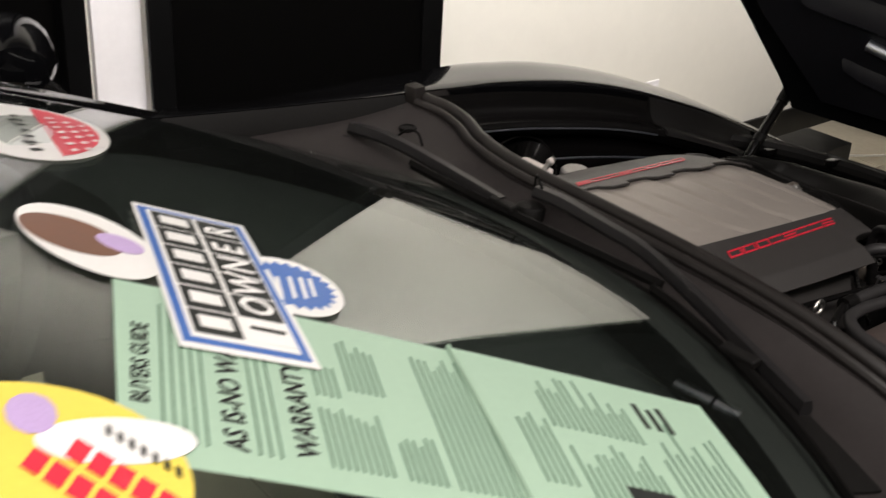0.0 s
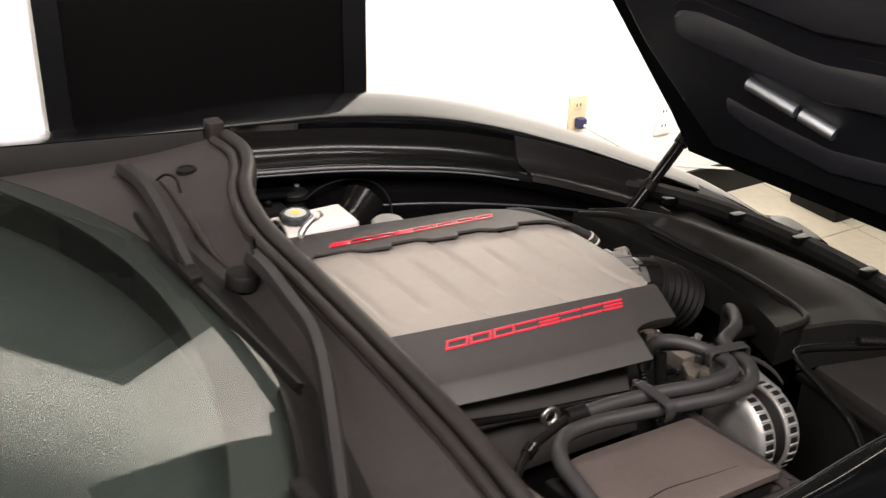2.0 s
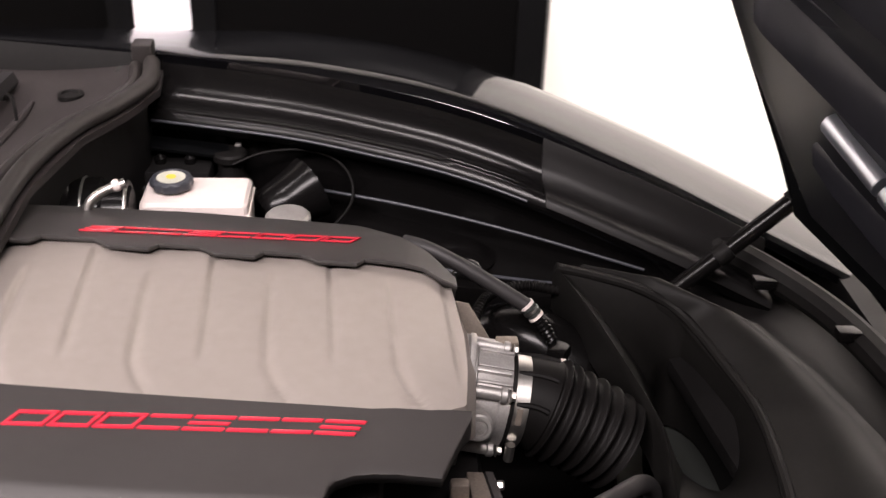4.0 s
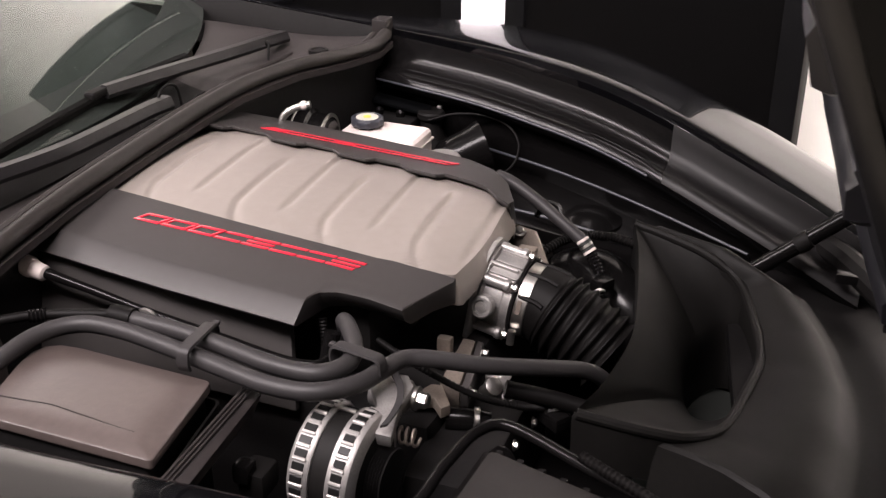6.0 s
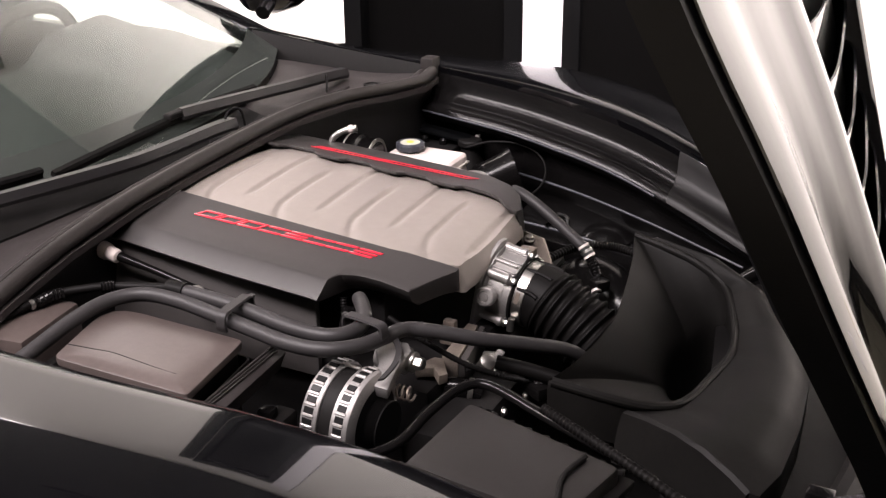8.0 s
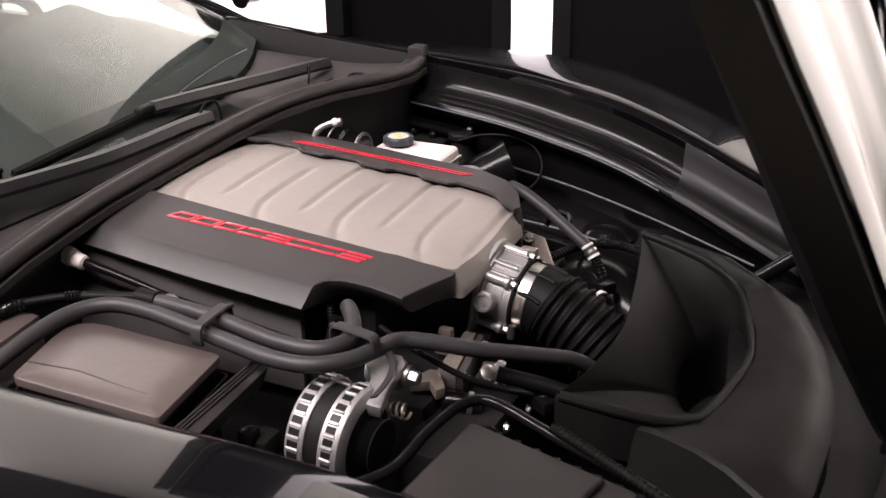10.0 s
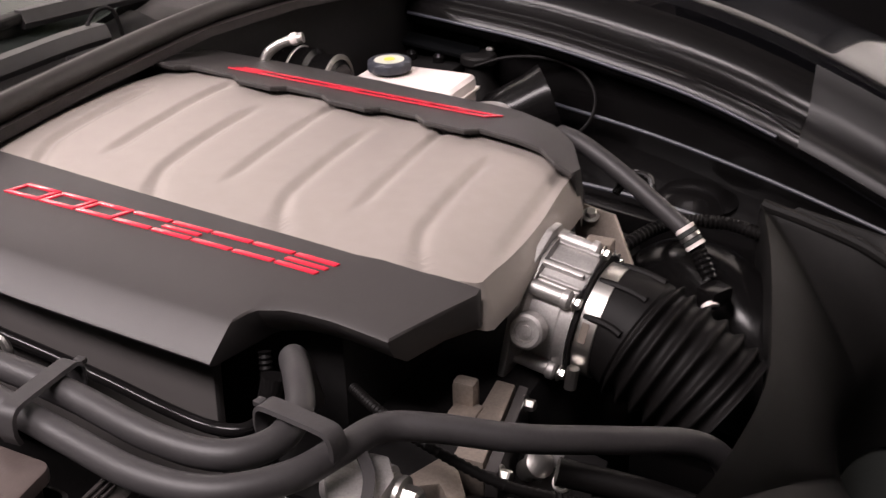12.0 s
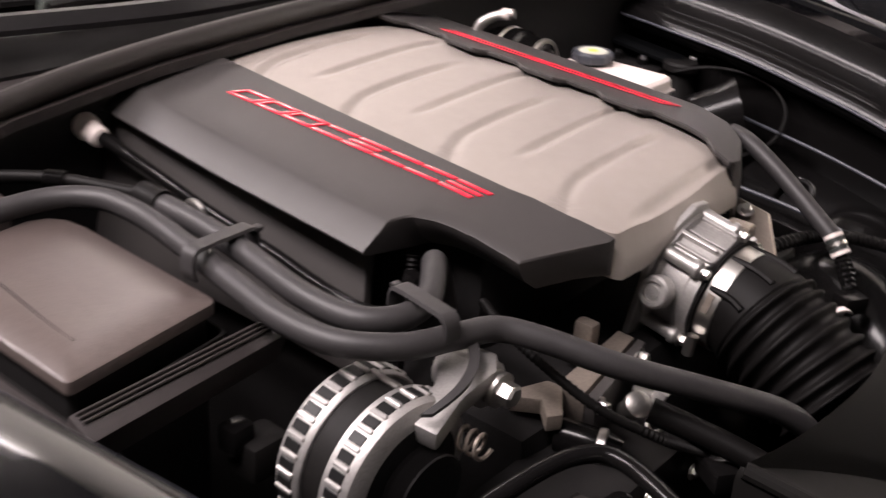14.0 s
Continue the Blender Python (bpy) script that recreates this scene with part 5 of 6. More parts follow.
def ec_ring(k, z):
    out = []
    for i, (x, y) in enumerate(EC):
        p = ec + (Vector((x, y, 0)) - ec) * k
        a = ec + (Vector((*EC[i - 1], 0)) - ec) * k
        b = ec + (Vector((*EC[(i + 1) % 4], 0)) - ec) * k
        for t in range(5):
            f = t / 4
            q = p + (a - p).normalized() * EC_ROUND[i] * (1 - f) ** 2 + (b - p).normalized() * EC_ROUND[i] * f ** 2
            out.append((q.x, q.y, z))
    return out


part("lid", loft([ec_ring(0.985, 0.7925), ec_ring(0.99, 0.7985), ec_ring(0.984, 0.8015), ec_ring(0.965, 0.8025), ec_ring(0.5, 0.8035)]), M_ECU, ecu, smooth=40)
# thin dark tube draws the shade of the lid's crease
part("crease", tube([(-0.252, -0.476, 0.8024), (-0.215, -0.473, 0.8031), (-0.188, -0.4705, 0.8032), (-0.155, -0.4735, 0.8031), (-0.119, -0.477, 0.8028), (-0.090, -0.4785, 0.8026)], 0.0009, 6), M_DARK, ecu, "dark line drawn as the shade of a crease in the lid")
part("body", loft([ec_ring(0.93, 0.60), ec_ring(0.93, 0.793)]), M_DARK, ecu)
part("tray_rim", loft([ec_ring(1.05, 0.74), ec_ring(1.06, 0.778), ec_ring(1.03, 0.778), ec_ring(1.02, 0.74)], loop=True), M_PLASTIC, ecu)
tray = thing("ribbed_bracket", (-0.03, -0.43, 0.6), "flat black bracket bar with ribbed side beside the electronics box", "bracket")
for i in range(3):
    o = 0.0015 + i * 0.0035
    part("rib", tube([(-0.042 + o, -0.512, 0.7873 - 0.33 * o), (-0.050 + o, -0.35, 0.7873 - 0.33 * o)], 0.0011, 6, 1), M_COWL, tray)
part("bar", slab([(-0.043, -0.516, 0.787), (-0.020, -0.516, 0.778), (-0.034, -0.345, 0.779), (-0.052, -0.345, 0.787)], 0.03, 0.002), M_COWL, tray)
part("bar", slab([(-0.275, -0.55, 0.781), (-0.262, -0.55, 0.781), (-0.268, -0.37, 0.781), (-0.282, -0.37, 0.781)], 0.03, 0.002), M_PLASTIC, tray)
part("bar", slab([(-0.262, -0.532, 0.785), (-0.262, -0.519, 0.785), (-0.024, -0.519, 0.785), (-0.024, -0.532, 0.785)], 0.03, 0.002), M_COWL, tray)
part("foot", box((-0.022, -0.548, 0.745), (0.02, 0.014, 0.07), 0.003), M_PLASTIC, tray)
single("relay_box", box((-0.375, -0.45, 0.745), (0.13, 0.12, 0.12), 0.012, m=Matrix.Rotation(0.15, 3, "Z")), M_ECU, "dusty black relay box beside the hoses", "electronics box")
oc = thing("coolant_tank", (-0.375, -0.525, 0.80), "black coolant tank with a yellow printed cap", "tank")
part("cap", lathe((-0.365, -0.522, 0.785), (0.1, -0.1, 1), [(0.030, 0), (0.031, 0.012), (0.028, 0.018), (0.004, 0.019)], 24, wob=lambda a, h: 1 + 0.03 * math.cos(12 * a)), M_CAP, oc)
part("print_ring", lathe((-0.363, -0.524, 0.8045), (0.1, -0.1, 1), [(0.026, 0), (0.026, 0.001), (0.020, 0.0012), (0.020, 0.0004)], 28), M_YELLOW, oc)
part("print_mark", box((-0.363, -0.524, 0.805), (0.022, 0.008, 0.0012)), M_YELLOW, oc)
part("neck", lathe((-0.37, -0.517, 0.70), (0.05, -0.05, 1), [(0.05, 0), (0.05, 0.07), (0.026, 0.085)], 24), M_PLASTIC, oc)
single("battery_cable", tube([(-0.02, -0.62, 0.72), (0.06, -0.56, 0.735), (0.12, -0.49, 0.75), (0.160, -0.43, 0.752), (0.172, -0.37, 0.764), (0.186, -0.316, 0.770), (0.215, -0.298, 0.769), (0.30, -0.330, 0.765), (0.40, -0.365, 0.758), (0.50, -0.40, 0.735)], 0.006, 12), M_GLOSS, "glossy black cable along the filter box", "cable")
single("wiring_loom", tube([(0.29, -0.328, 0.776), (0.34, -0.345, 0.768), (0.40, -0.368, 0.760), (0.47, -0.392, 0.746)], 0.0062, 10, 22, ribs=0.0012, pitch=1), M_RUBBER, "black corrugated wiring loom", "wiring loom", "wiring looms")
ct = thing("cable_end", (0.50, -0.40, 0.735), "cable end with a bright metal ferrule", "cable end")
part("ferrule", tube([(0.478, -0.394, 0.744), (0.502, -0.402, 0.734)], 0.0095, 12, 2), M_STEEL, ct)

# ---- far side of the bay ----
res = thing("brake_fluid_reservoir", (-0.22, 0.38, 0.69), "milky white brake fluid reservoir with a dark cap", "fluid reservoir")
part("tank", box((-0.222, 0.380, 0.741), (0.134, 0.082, 0.095), 0.011, seg=3), M_WHITE, res)
part("tank_seam", box((-0.222, 0.380, 0.770), (0.138, 0.086, 0.004), 0.0015), M_WHITE, res)
cap = part("cap", lathe((-0.253, 0.383, 0.7875), (0, 0, 1), [(0.016, 0), (0.020, 0.004), (0.0245, 0.005), (0.026, 0.008), (0.026, 0.015), (0.0235, 0.0175), (0.0205, 0.018), (0.0195, 0.0165), (0.002, 0.0165)], 60, wob=lambda a, h: 1 + (0.045 * math.cos(10 * a) if 0.0045 < h < 0.0165 else 0)), M_CAP, res, "dark ribbed screw cap")
part("cap_print", lathe((-0.253, 0.383, 0.8042), (0, 0, 1), [(0.018, 0), (0.018, 0.0008), (0.002, 0.0009)], 28), M_CAPTOP, cap)
part("cap_symbol", lathe((-0.253, 0.383, 0.8051), (0, 0, 1), [(0.0065, 0), (0.0065, 0.0006), (0.002, 0.0007)], 20), M_YELLOW, cap)
mc = thing("master_cylinder", (-0.33, 0.36, 0.76), "dark brake master cylinder with a ringed boot", "brake cylinder")
part("boot", lathe((-0.40, 0.335, 0.775), (1, 0.05, 0.0), [(0.05, 0), (0.05, 0.03), (0.046, 0.036), (0.046, 0.070), (0.040, 0.074), (0.040, 0.10), (0.03, 0.105)], 36), M_GLOSS, mc, smooth=25)
for o in (0.048, 0.098):
    part("steel_ring", lathe((-0.40 + o, 0.335 + 0.05 * o, 0.775), (1, 0.05, 0.0), [(0.0455 if o < 0.06 else 0.0395, 0), (0.0475 if o < 0.06 else 0.0415, 0.001), (0.0475 if o < 0.06 else 0.0415, 0.003), (0.0455 if o < 0.06 else 0.0395, 0.004)], 36), M_STEEL, mc)
part("booster_shell", lathe((-0.47, 0.36, 0.72), (1, 0.0, 0.0), [(0.02, 0), (0.10, 0.005), (0.11, 0.03), (0.09, 0.05), (0.05, 0.06)], 36), M_UNDER, mc)
sf = thing("vacuum_fitting", (-0.284, 0.205, 0.85), "bright silver vacuum hose fitting", "fitting")
part("elbow", tube([(-0.318, 0.215, 0.835), (-0.312, 0.222, 0.852), (-0.296, 0.228, 0.863), (-0.275, 0.235, 0.869)], [0.0045, 0.0058, 0.005, 0.0058], 14), M_STEEL, sf)
part("collar", lathe((-0.288, 0.231, 0.866), (0.9, 0.3, 0.25), [(0.006, 0), (0.007, 0.002), (0.007, 0.006), (0.006, 0.008)], 16), M_WHITE, sf)
bc = thing("black_cap_tank", (-0.196, 0.52, 0.72), "black capped tank by the inner fender", "tank")
part("cap", lathe((-0.196, 0.515, 0.768), (0, 0, 1), [(0.022, 0), (0.0235, 0.002), (0.0235, 0.010), (0.021, 0.013), (0.002, 0.0135)], 28), M_PLASTIC, bc)
part("tab", box((-0.186, 0.53, 0.784), (0.009, 0.009, 0.005), 0.002), M_ALU, bc)
part("neck", lathe((-0.196, 0.515, 0.69), (0, 0, 1), [(0.03, 0), (0.03, 0.04), (0.018, 0.06), (0.018, 0.08)], 24), M_PLASTIC, bc)
fb = thing("valve_block", (-0.285, 0.52, 0.66), "black valve block with small fittings", "valve block")
part("body", box((-0.285, 0.515, 0.715), (0.13, 0.07, 0.10), 0.008), M_DARK, fb)
part("top_plate", slab([(-0.34, 0.545, 0.795), (-0.20, 0.53, 0.785), (-0.19, 0.50, 0.778), (-0.33, 0.515, 0.790)], 0.006, 0.002), M_UNDER, fb)
for i in range(5):
    part("fitting", lathe((-0.335 + 0.026 * i, 0.478, 0.745 - 0.008 * (i % 2)), (0, -1, 0.3), [(0.009, 0), (0.009, 0.008), (0.005, 0.010), (0.005, 0.018)], 12), M_GLOSS, fb)
for i in range(3):
    part("fitting", lathe((-0.33 + 0.04 * i, 0.51, 0.765), (0, 0, 1), [(0.008, 0), (0.008, 0.008), (0.004, 0.012)], 10), M_GLOSS, fb)
cup = thing("intake_horn", (-0.10, 0.45, 0.72), "glossy black cup-shaped horn", "horn")
part("cup", lathe((-0.148, 0.43, 0.722), (0.75, 0.48, 0.30), [(0.012, 0.0), (0.028, 0.003), (0.034, 0.012), (0.036, 0.035), (0.039, 0.060), (0.044, 0.078), (0.0445, 0.082), (0.041, 0.082), (0.036, 0.066), (0.02, 0.03)], 44), M_GLOSS, cup, smooth=45)
single("wire_loop", tube([(-0.19, 0.49, 0.772), (-0.15, 0.50, 0.785), (-0.10, 0.505, 0.788), (-0.055, 0.50, 0.778), (-0.03, 0.485, 0.755), (-0.03, 0.46, 0.728), (-0.055, 0.43, 0.708), (-0.08, 0.40, 0.70)], 0.0022, 8), M_RUBBER, "thin black wire loop", "wire")
single("grey_cap", lathe((-0.105, 0.335, 0.765), (0, 0, 1), [(0.028, 0), (0.028, 0.010), (0.024, 0.014), (0.002, 0.015)], 28), M_ALU, "grey round cap beside the engine cover", "cap")
fh = thing("breather_hose", (0.06, 0.15, 0.82), "black hose with white banded connector", "hose")
part("hose", tube([(0.035, 0.185, 0.822), (0.062, 0.168, 0.822), (0.10, 0.155, 0.807), (0.14, 0.143, 0.786), (0.172, 0.134, 0.768)], 0.0085, 14), M_HOSE, fh)
D = Vector((0.5, -0.16, -0.55)).normalized()
for i, (mt, r) in enumerate(((M_WHITE, 0.0092), (M_INK, 0.0090), (M_STEEL, 0.0095), (M_INK, 0.009), (M_WHITE, 0.0092))):
    part("band", lathe(Vector((0.168, 0.1355, 0.7715)) + D * 0.0042 * i, D, [(r, 0), (r, 0.0036)], 18), mt, fh)
part("connector", tube([(0.182, 0.131, 0.756), (0.190, 0.125, 0.746), (0.198, 0.119, 0.735)], [0.007, 0.0085, 0.007], 14, 6, ribs=0.0012, pitch=1), M_GLOSS, fh)
part("elbow", box((0.205, 0.108, 0.726), (0.022, 0.026, 0.018), 0.005, m=Matrix.Rotation(-0.5, 3, "Z")), M_GLOSS, fh)
part("end_cap", lathe((0.204, 0.097, 0.722), (0.5, -0.6, -0.5), [(0.0075, 0), (0.0075, 0.004), (0.005, 0.0045)], 16), M_WHITE, fh, "white plastic end cap")
hp = thing("radiator_hose", (0.18, 0.17, 0.66), "bulging black radiator hose", "hose")
part("bend", tube([(0.11, 0.21, 0.62), (0.135, 0.205, 0.672), (0.18, 0.185, 0.69), (0.23, 0.155, 0.668), (0.27, 0.13, 0.62)], [0.036, 0.040, 0.043, 0.042, 0.038], 24), M_GLOSS, hp)
hb = thing("heat_shield", (0.10, 0.12, 0.70), "grey metal bracket beside the throttle body", "bracket")
part("plate", slab([(0.065, 0.145, 0.775), (0.105, 0.135, 0.772), (0.13, 0.115, 0.735), (0.12, 0.105, 0.68), (0.085, 0.115, 0.68), (0.07, 0.13, 0.73)], 0.004, 0.001), M_BRASS, hb)
bolt((0.083, 0.135, 0.768), (0.2, -0.5, 1), 0.0055, hb)
bolt((0.108, 0.115, 0.735), (0.4, -0.7, 0.5), 0.005, hb)
part("bracket_arm", tube([(0.09, 0.185, 0.77), (0.10, 0.20, 0.785), (0.118, 0.20, 0.783), (0.125, 0.185, 0.765)], 0.004, 8), M_GLOSS, hb)
tower = thing("shock_tower", (0.1, 0.40, 0.6), "black shock tower with a domed cap", "shock tower")
part("tower", slab([(-0.05, 0.34, 0.69), (0.24, 0.32, 0.665), (0.38, 0.36, 0.64), (0.38, 0.48, 0.66), (0.10, 0.52, 0.69), (-0.05, 0.50, 0.70)], 0.25, 0.006), M_GLOSS, tower)
part("dome", lathe((0.115, 0.405, 0.672), (0, 0, 1), [(0.05, 0), (0.05, 0.006), (0.040, 0.010), (0.034, 0.016), (0.022, 0.021), (0.002, 0.023)], 32), M_GLOSS, tower)
# two lighter tubes paint the highlights on the ledge and the rail
part("ledge_edge", tube([(-0.03, 0.345, 0.705), (0.06, 0.335, 0.702), (0.16, 0.33, 0.69), (0.26, 0.335, 0.675), (0.37, 0.365, 0.655)], 0.0024, 8), M_CAP, tower)
part("rail_edge", tube([(-0.10, 0.50, 0.735), (0.05, 0.45, 0.730), (0.2, 0.405, 0.712), (0.36, 0.365, 0.68)], 0.0022, 8), M_CAP, tower)
single("front_tube", tube([(0.17, -0.185, 0.735), (0.23, -0.165, 0.72), (0.30, -0.15, 0.70)], 0.0095, 12), M_RUBBER, "short black tube below the scoop", "tube")

# ---- stickers and papers on the windscreen ----
def on_glass(y, d, lift=0.003):
    return glass(y, d) + Vector((0.35, 0, 0.93)) * lift


def depth_of(x, y):
    return glass_base(y) - x


def glass_patch(name, corners, mat, parent, lift, nu=8, nv=8, thick=0.0004, under=False, label=""):
    """A thin sheet that follows the glass between four (x, y) corners."""
    a, b, c, d = (Vector(p) for p in corners)

    def f(u, v):
        q = (a * (1 - u) + b * u) * (1 - v) + (d * (1 - u) + c * u) * v
        return on_glass(q.y, depth_of(q.x, q.y), lift)

    return part(name, sheet(f, nu, nv, thick), mat, parent, label, 60)


guide = thing("window_guide_sheet", tuple(on_glass(-0.35, 0.6, -0.01)), "pale green printed notice behind the windscreen", "paper notice")
G = [(-1.300, -0.262), (-1.022, -0.372), (-1.115, -0.60), (-1.40, -0.49)]
sheet1 = glass_patch("sheet", G, M_GREEN, guide, 0.0015)


def text_part(name, s, origin, along, up, size, mat, parent, lift):
    """Built-in lettering laid on the glass: origin, along and up are (x, y) on the plan."""
    cu = bpy.data.curves.new("text", "FONT")
    cu.body, cu.size, cu.extrude, cu.resolution_u, cu.offset = s, size, 0.0, 2, size * 0.025
    ob = new("text", cu)
    bpy.context.view_layer.update()
    me = bpy.data.meshes.new_from_object(ob.evaluated_get(bpy.context.evaluated_depsgraph_get()))
    bpy.data.objects.remove(ob)
    bm = bmesh.new()
    bm.from_mesh(me)
    bpy.data.meshes.remove(me)
    o, a, b = Vector(origin), Vector(along).normalized(), Vector(up).normalized()
    for v in bm.verts:
        q = o + a * v.co.x + b * v.co.y
        v.co = on_glass(q.y, depth_of(q.x, q.y), lift)
    return part(name, bm, mat, parent)


AL, UP = Vector((0.43, 0.90)).normalized(), Vector((-0.935, 0.36)).normalized()


def lines(parent, start, count, step, length, thick, mat, lift, ragged=0.25):
    """Rows of small print, as plain bars."""
    rnd = random.Random(count * 7 + int(start[0] * 1000))
    for i in range(count):
        o = Vector(start) - UP * step * i
        n = length * (1 - ragged * rnd.random())
        glass_patch("print_line", [o, o + AL * n, o + AL * n - UP * thick, o - UP * thick], mat, parent, lift, 3, 2)


top_l = Vector((-1.392, -0.478))
at = lambda a, d: top_l + AL * a - UP * d
text_part("heading_print", "BUYERS GUIDE", at(0.050, 0.016), AL, UP, 0.017, M_INK, sheet1, 0.0022)
text_part("heading_print", "AS IS-NO WARRANTY", at(0.012, 0.080), AL, UP, 0.0225, M_INK, sheet1, 0.0022)
text_part("heading_print", "WARRANTY", at(0.018, 0.130), AL, UP, 0.0225, M_INK, sheet1, 0.0022)
lines(sheet1, at(0.012, 0.024), 5, 0.0070, 0.20, 0.0022, M_INKGREY, 0.0022, 0.12)
lines(sheet1, at(0.012, 0.087), 3, 0.0072, 0.20, 0.0022, M_INKGREY, 0.0022, 0.3)
lines(sheet1, at(0.012, 0.138), 9, 0.0056, 0.080, 0.0022, M_INKGREY, 0.0022)
lines(sheet1, at(0.105, 0.140), 4, 0.0056, 0.050, 0.0022, M_INKGREY, 0.0022)
lines(sheet1, at(0.120, 0.168), 6, 0.0056, 0.085, 0.0022, M_INKGREY, 0.0022)
lines(sheet1, at(0.012, 0.196), 6, 0.0056, 0.060, 0.0024, M_INKGREY, 0.0022)
lines(sheet1, at(0.012, 0.236), 9, 0.0062, 0.20, 0.0026, M_INKGREY, 0.0022, 0.15)
G2 = [(-1.027, -0.366), (-0.757, -0.468), (-0.835, -0.640), (-1.118, -0.585)]
sheet2 = glass_patch("folded_sheet", G2, M_GREEN, guide, 0.0030)
top_l = Vector((-1.108, -0.574))
lines(sheet2, at(0.030, 0.020), 5, 0.0070, 0.10, 0.0026, M_INKGREY, 0.0037)
lines(sheet2, at(0.018, 0.062), 12, 0.0076, 0.085, 0.0028, M_INKGREY, 0.0037, 0.5)
lines(sheet2, at(0.118, 0.058), 14, 0.0072, 0.095, 0.0026, M_INKGREY, 0.0037, 0.6)
lines(sheet2, at(0.020, 0.165), 9, 0.0098, 0.175, 0.0030, M_INKGREY, 0.0037, 0.55)
lines(sheet2, at(0.150, 0.170), 3, 0.014, 0.055, 0.0062, M_INK, 0.0037, 0.4)
glass_patch("photo_block", [at(0.0, 0.10), at(0.045, 0.10), at(0.045, 0.15), at(0.0, 0.15)], M_INK, sheet2, 0.0037)
part("fold_edge", loft([[on_glass(q.y, depth_of(q.x, q.y), 0.0032) + Vector(o) for o in ((-0.002, 0, 0), (0, 0, 0.003), (0.004, 0, 0.0005))] for q in [Vector(G2[0]).lerp(Vector(G2[3]), k / 6) for k in range(7)]]), M_GREEN, sheet2)

# owner sign
badge = thing("owner_sticker", tuple(on_glass(-0.25, 0.64, 0.002)), "white and blue sign sticker on the windscreen", "sticker")
DL, AR, BR, CL = Vector((-1.292, -0.364)), Vector((-1.204, -0.100)), Vector((-1.112, -0.135)), Vector((-1.196, -0.396))


def sign(u, v):
    return (DL * (1 - u) + AR * u) * (1 - v) + (CL * (1 - u) + BR * u) * v


def sign_patch(name, u0, v0, u1, v1, mat, lift, parent):
    return glass_patch(name, [sign(u0, v0), sign(u1, v0), sign(u1, v1), sign(u0, v1)], mat, parent, lift)


def disc(name, c, ra, rb, mat, parent, lift, n=48, teeth=0.0, turn=0.0):
    pts = []
    for k in range(n):
        a = 2 * math.pi * k / n
        r = 1 - (teeth if k % 2 else 0)
        q = Vector((c[0], c[1])) + AL * (math.cos(a) * ra * r * math.cos(turn) - math.sin(a) * rb * r * math.sin(turn)) + UP * (math.cos(a) * ra * r * math.sin(turn) + math.sin(a) * rb * r * math.cos(turn))
        pts.append(on_glass(q.y, depth_of(q.x, q.y), lift))
    return part(name, slab(pts, 0.0004, direction=(0, 0, 1)), mat, parent)


seal_back = disc("seal_backing", (-1.132, -0.262), 0.062, 0.050, M_PAPER, badge, 0.0036)
burst = disc("seal_burst", (-1.130, -0.262), 0.052, 0.042, M_BLUE, seal_back, 0.0042, 44, 0.16)
for i in range(4):
    o = Vector((-1.158 + 0.012 * i, -0.290 + 0.004 * abs(i - 1.5)))
    glass_patch("plain_bar", [o, o + AL * (0.05 - 0.006 * abs(i - 1.5)), o + AL * (0.05 - 0.006 * abs(i - 1.5)) - UP * 0.004, o - UP * 0.004], M_PAPER, burst, 0.0047, 2, 2)
back = sign_patch("backing", -0.03, -0.04, 1.03, 1.05, M_PAPER, 0.0046, badge)
sign_patch("blue_border", 0.0, 0.0, 1.0, 1.0, M_BLUE, 0.0052, back)
sign_patch("white_field", 0.03, 0.07, 0.97, 0.93, M_PAPER, 0.0058, back)
for i in range(6):
    a, b = 0.055 + i * 0.152, 0.055 + i * 0.152 + 0.140
    sign_patch("tile", a, 0.11, b, 0.49, M_INK, 0.0064, back)
    sign_patch("plain_bar", a + 0.035, 0.17, b - 0.035, 0.43, M_PAPER, 0.0070, back)
    sign_patch("tile", a, 0.53, b, 0.91, M_INK if i else M_PAPER, 0.0064, back)
sd, su = (sign(1, 1) - sign(0, 1)).normalized(), (sign(0.5, 0) - sign(0.5, 1)).normalized()
for i, ch in enumerate("1OWNER"):
    text_part("sign_letter", ch, sign(0.055 + i * 0.152 + (0.045 if ch == "1" else 0.02 if ch != "W" else 0.005), 0.86), sd, su, 0.040, M_PAPER if i else M_INK, back, 0.0070)
patch = disc("picture_patch", (-1.290, -0.192), 0.078, 0.050, M_PAPER, badge, 0.0036, turn=0.55)
disc("picture_shape", (-1.302, -0.185), 0.046, 0.034, M_BROWN, patch, 0.0042, turn=0.9)
disc("picture_shape", (-1.266, -0.200), 0.022, 0.016, M_VIOLET, patch, 0.0046, turn=0.9)

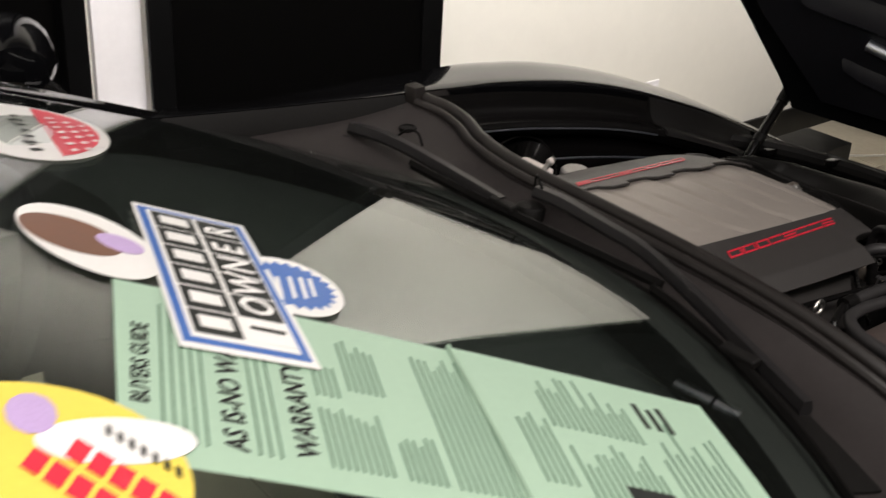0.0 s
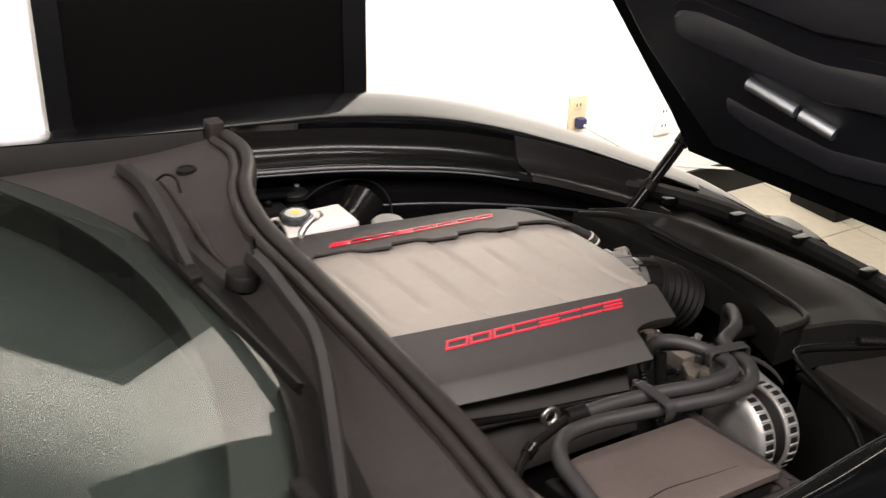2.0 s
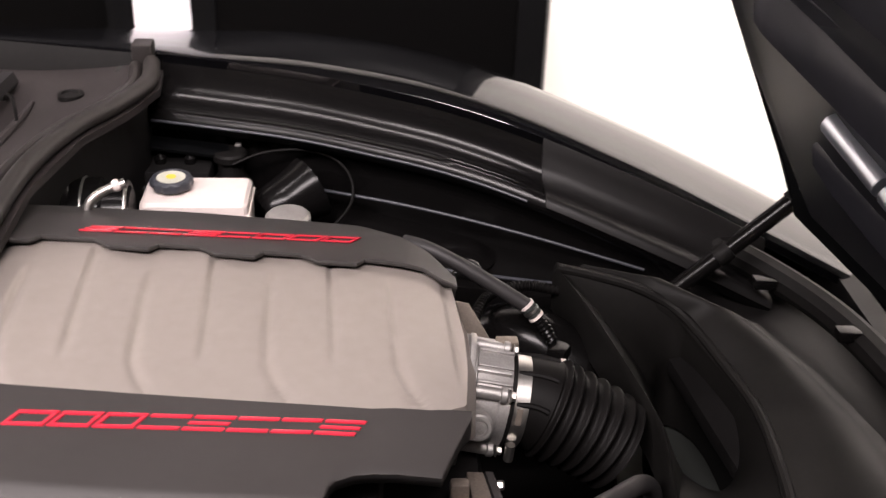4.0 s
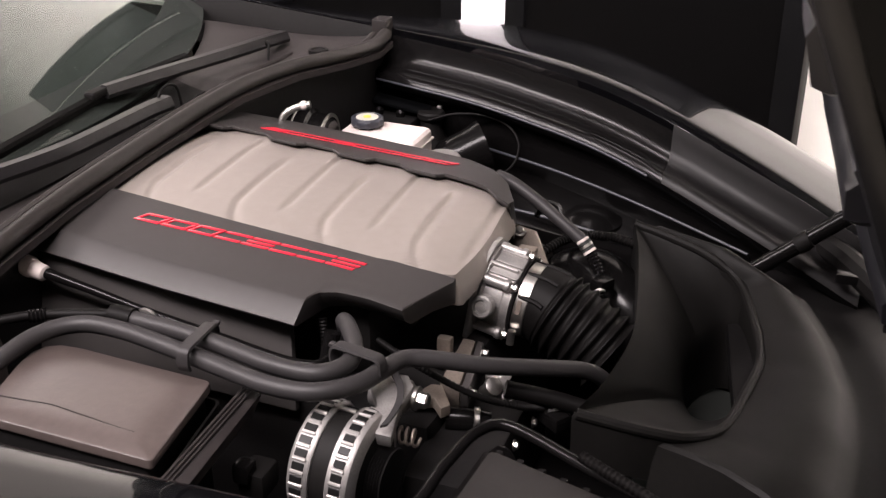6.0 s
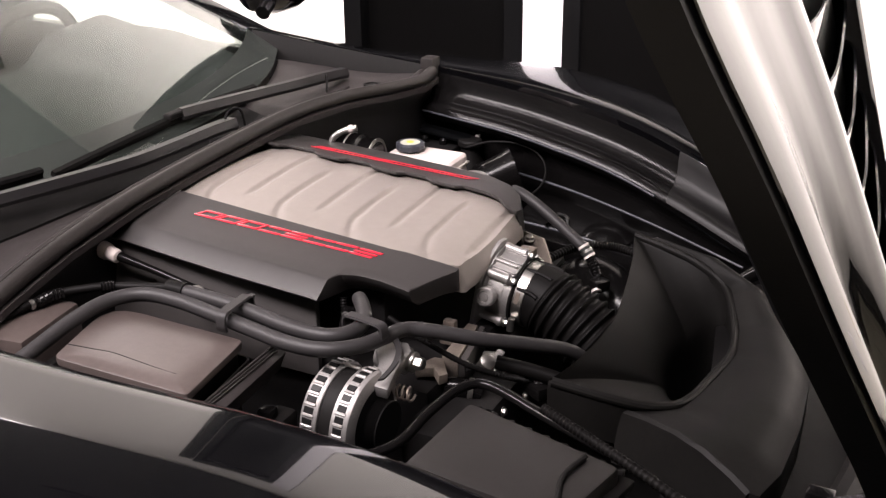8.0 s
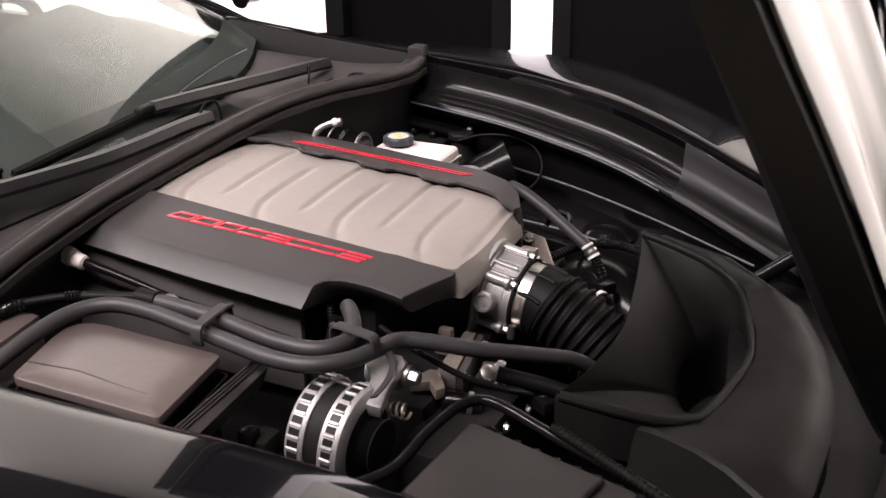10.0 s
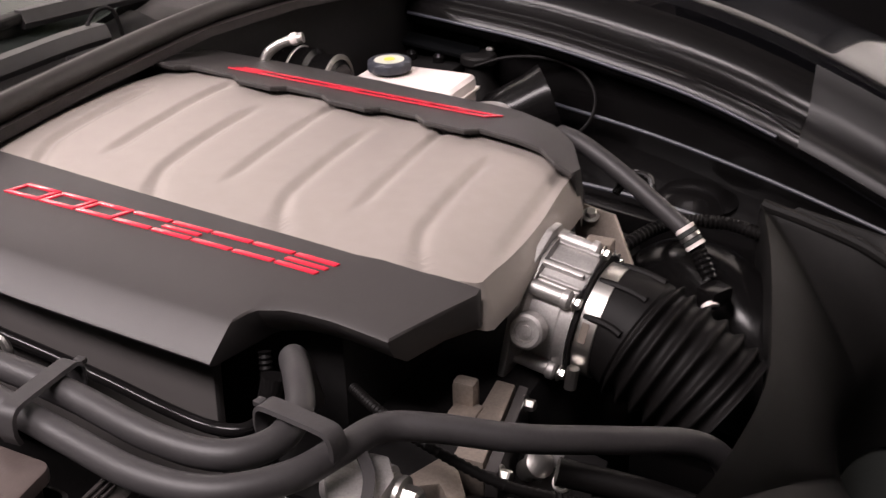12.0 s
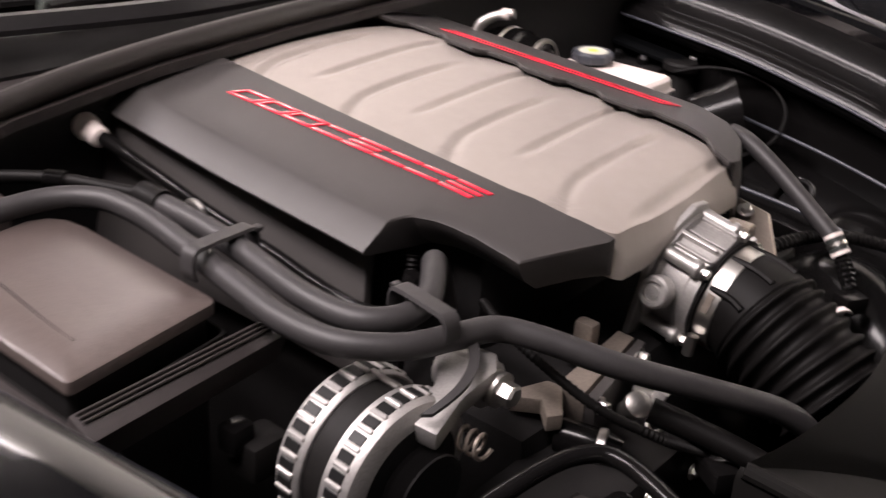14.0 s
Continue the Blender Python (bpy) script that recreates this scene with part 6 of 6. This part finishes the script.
oval = thing("red_white_sticker", tuple(on_glass(0.2, 0.64, 0.002)), "oval red and white sticker on the windscreen", "sticker")
ob = disc("backing", (-1.203, 0.176), 0.165, 0.088, M_PAPER, oval, 0.0015, 64)
DA, DB = Vector((-1.214, 0.049)), Vector((-1.166, 0.266))
cut = []
for k in range(41):
    q = Vector((-1.203, 0.176)) + AL * 0.150 * math.cos(2 * math.pi * k / 40 + 0.01) + UP * 0.076 * math.sin(2 * math.pi * k / 40 + 0.01)
    side = (DB - DA).x * (q - DA).y - (DB - DA).y * (q - DA).x
    if side < 0:
        cut.append((math.atan2((q - Vector((-1.19, 0.18))).dot(UP), (q - Vector((-1.19, 0.18))).dot(AL)), q))
cut = [q for _, q in sorted(cut, key=lambda c: c[0])]
part("red_field", slab([on_glass(q.y, depth_of(q.x, q.y), 0.0022) for q in cut], 0.0004, direction=(0, 0, 1)), M_STRED, ob)
rng = random.Random(8)
for row, (o, n) in enumerate((((-1.192, 0.075), 7), ((-1.170, 0.090), 6), ((-1.148, 0.110), 5))):
    for k in range(n):
        q = Vector(o) + Vector((0.006, 0.028)) * k
        h = 0.012 + 0.006 * rng.random()
        glass_patch("plain_bar", [q, q + Vector((-0.002, 0.006)), q + Vector((0.55 * h, 0.006 + 0.5 * h)), q + Vector((0.55 * h + 0.002, 0.5 * h))], M_PAPER, ob, 0.0030, 2, 2)
for k in range(7):
    q = Vector((-1.228, 0.062)) + Vector((0.006, 0.028)) * k
    w = 0.010 + 0.008 * rng.random()
    glass_patch("plain_bar", [q, q + Vector((-0.003, 0.006)), q + Vector((-0.003 - w, 0.004 - 0.3 * w)), q + Vector((-w, -0.003 - 0.3 * w))], M_INK, ob, 0.0030, 2, 2)
yel = thing("yellow_sticker", tuple(on_glass(-0.5, 0.8, 0.002)), "oval yellow and white sticker with red marks", "sticker")
yb = disc("backing", (-1.452, -0.497), 0.090, 0.086, M_STYEL, yel, 0.0036, turn=-0.6)
disc("white_field", (-1.395, -0.478), 0.050, 0.024, M_PAPER, yb, 0.0042, turn=-1.25)
disc("violet_patch", (-1.437, -0.447), 0.022, 0.015, M_VIOLET, yb, 0.0046, 12)
yd, yu = Vector((0.50, -0.86)).normalized(), Vector((-0.86, -0.50)).normalized()
for i, (o, n, h, mt) in enumerate((((-1.448, -0.480), 5, 0.020, M_STRED), ((-1.420, -0.474), 5, 0.020, M_STRED), ((-1.397, -0.462), 7, 0.008, M_INK))):
    for k in range(n):
        w = h * 0.55
        q = Vector(o) + yd * (w + 0.004) * k
        glass_patch("plain_bar", [q, q + yd * w, q + yd * w + yu * h + yd * 0.006, q + yu * h + yd * 0.006], mt, yb, 0.0050, 2, 2)
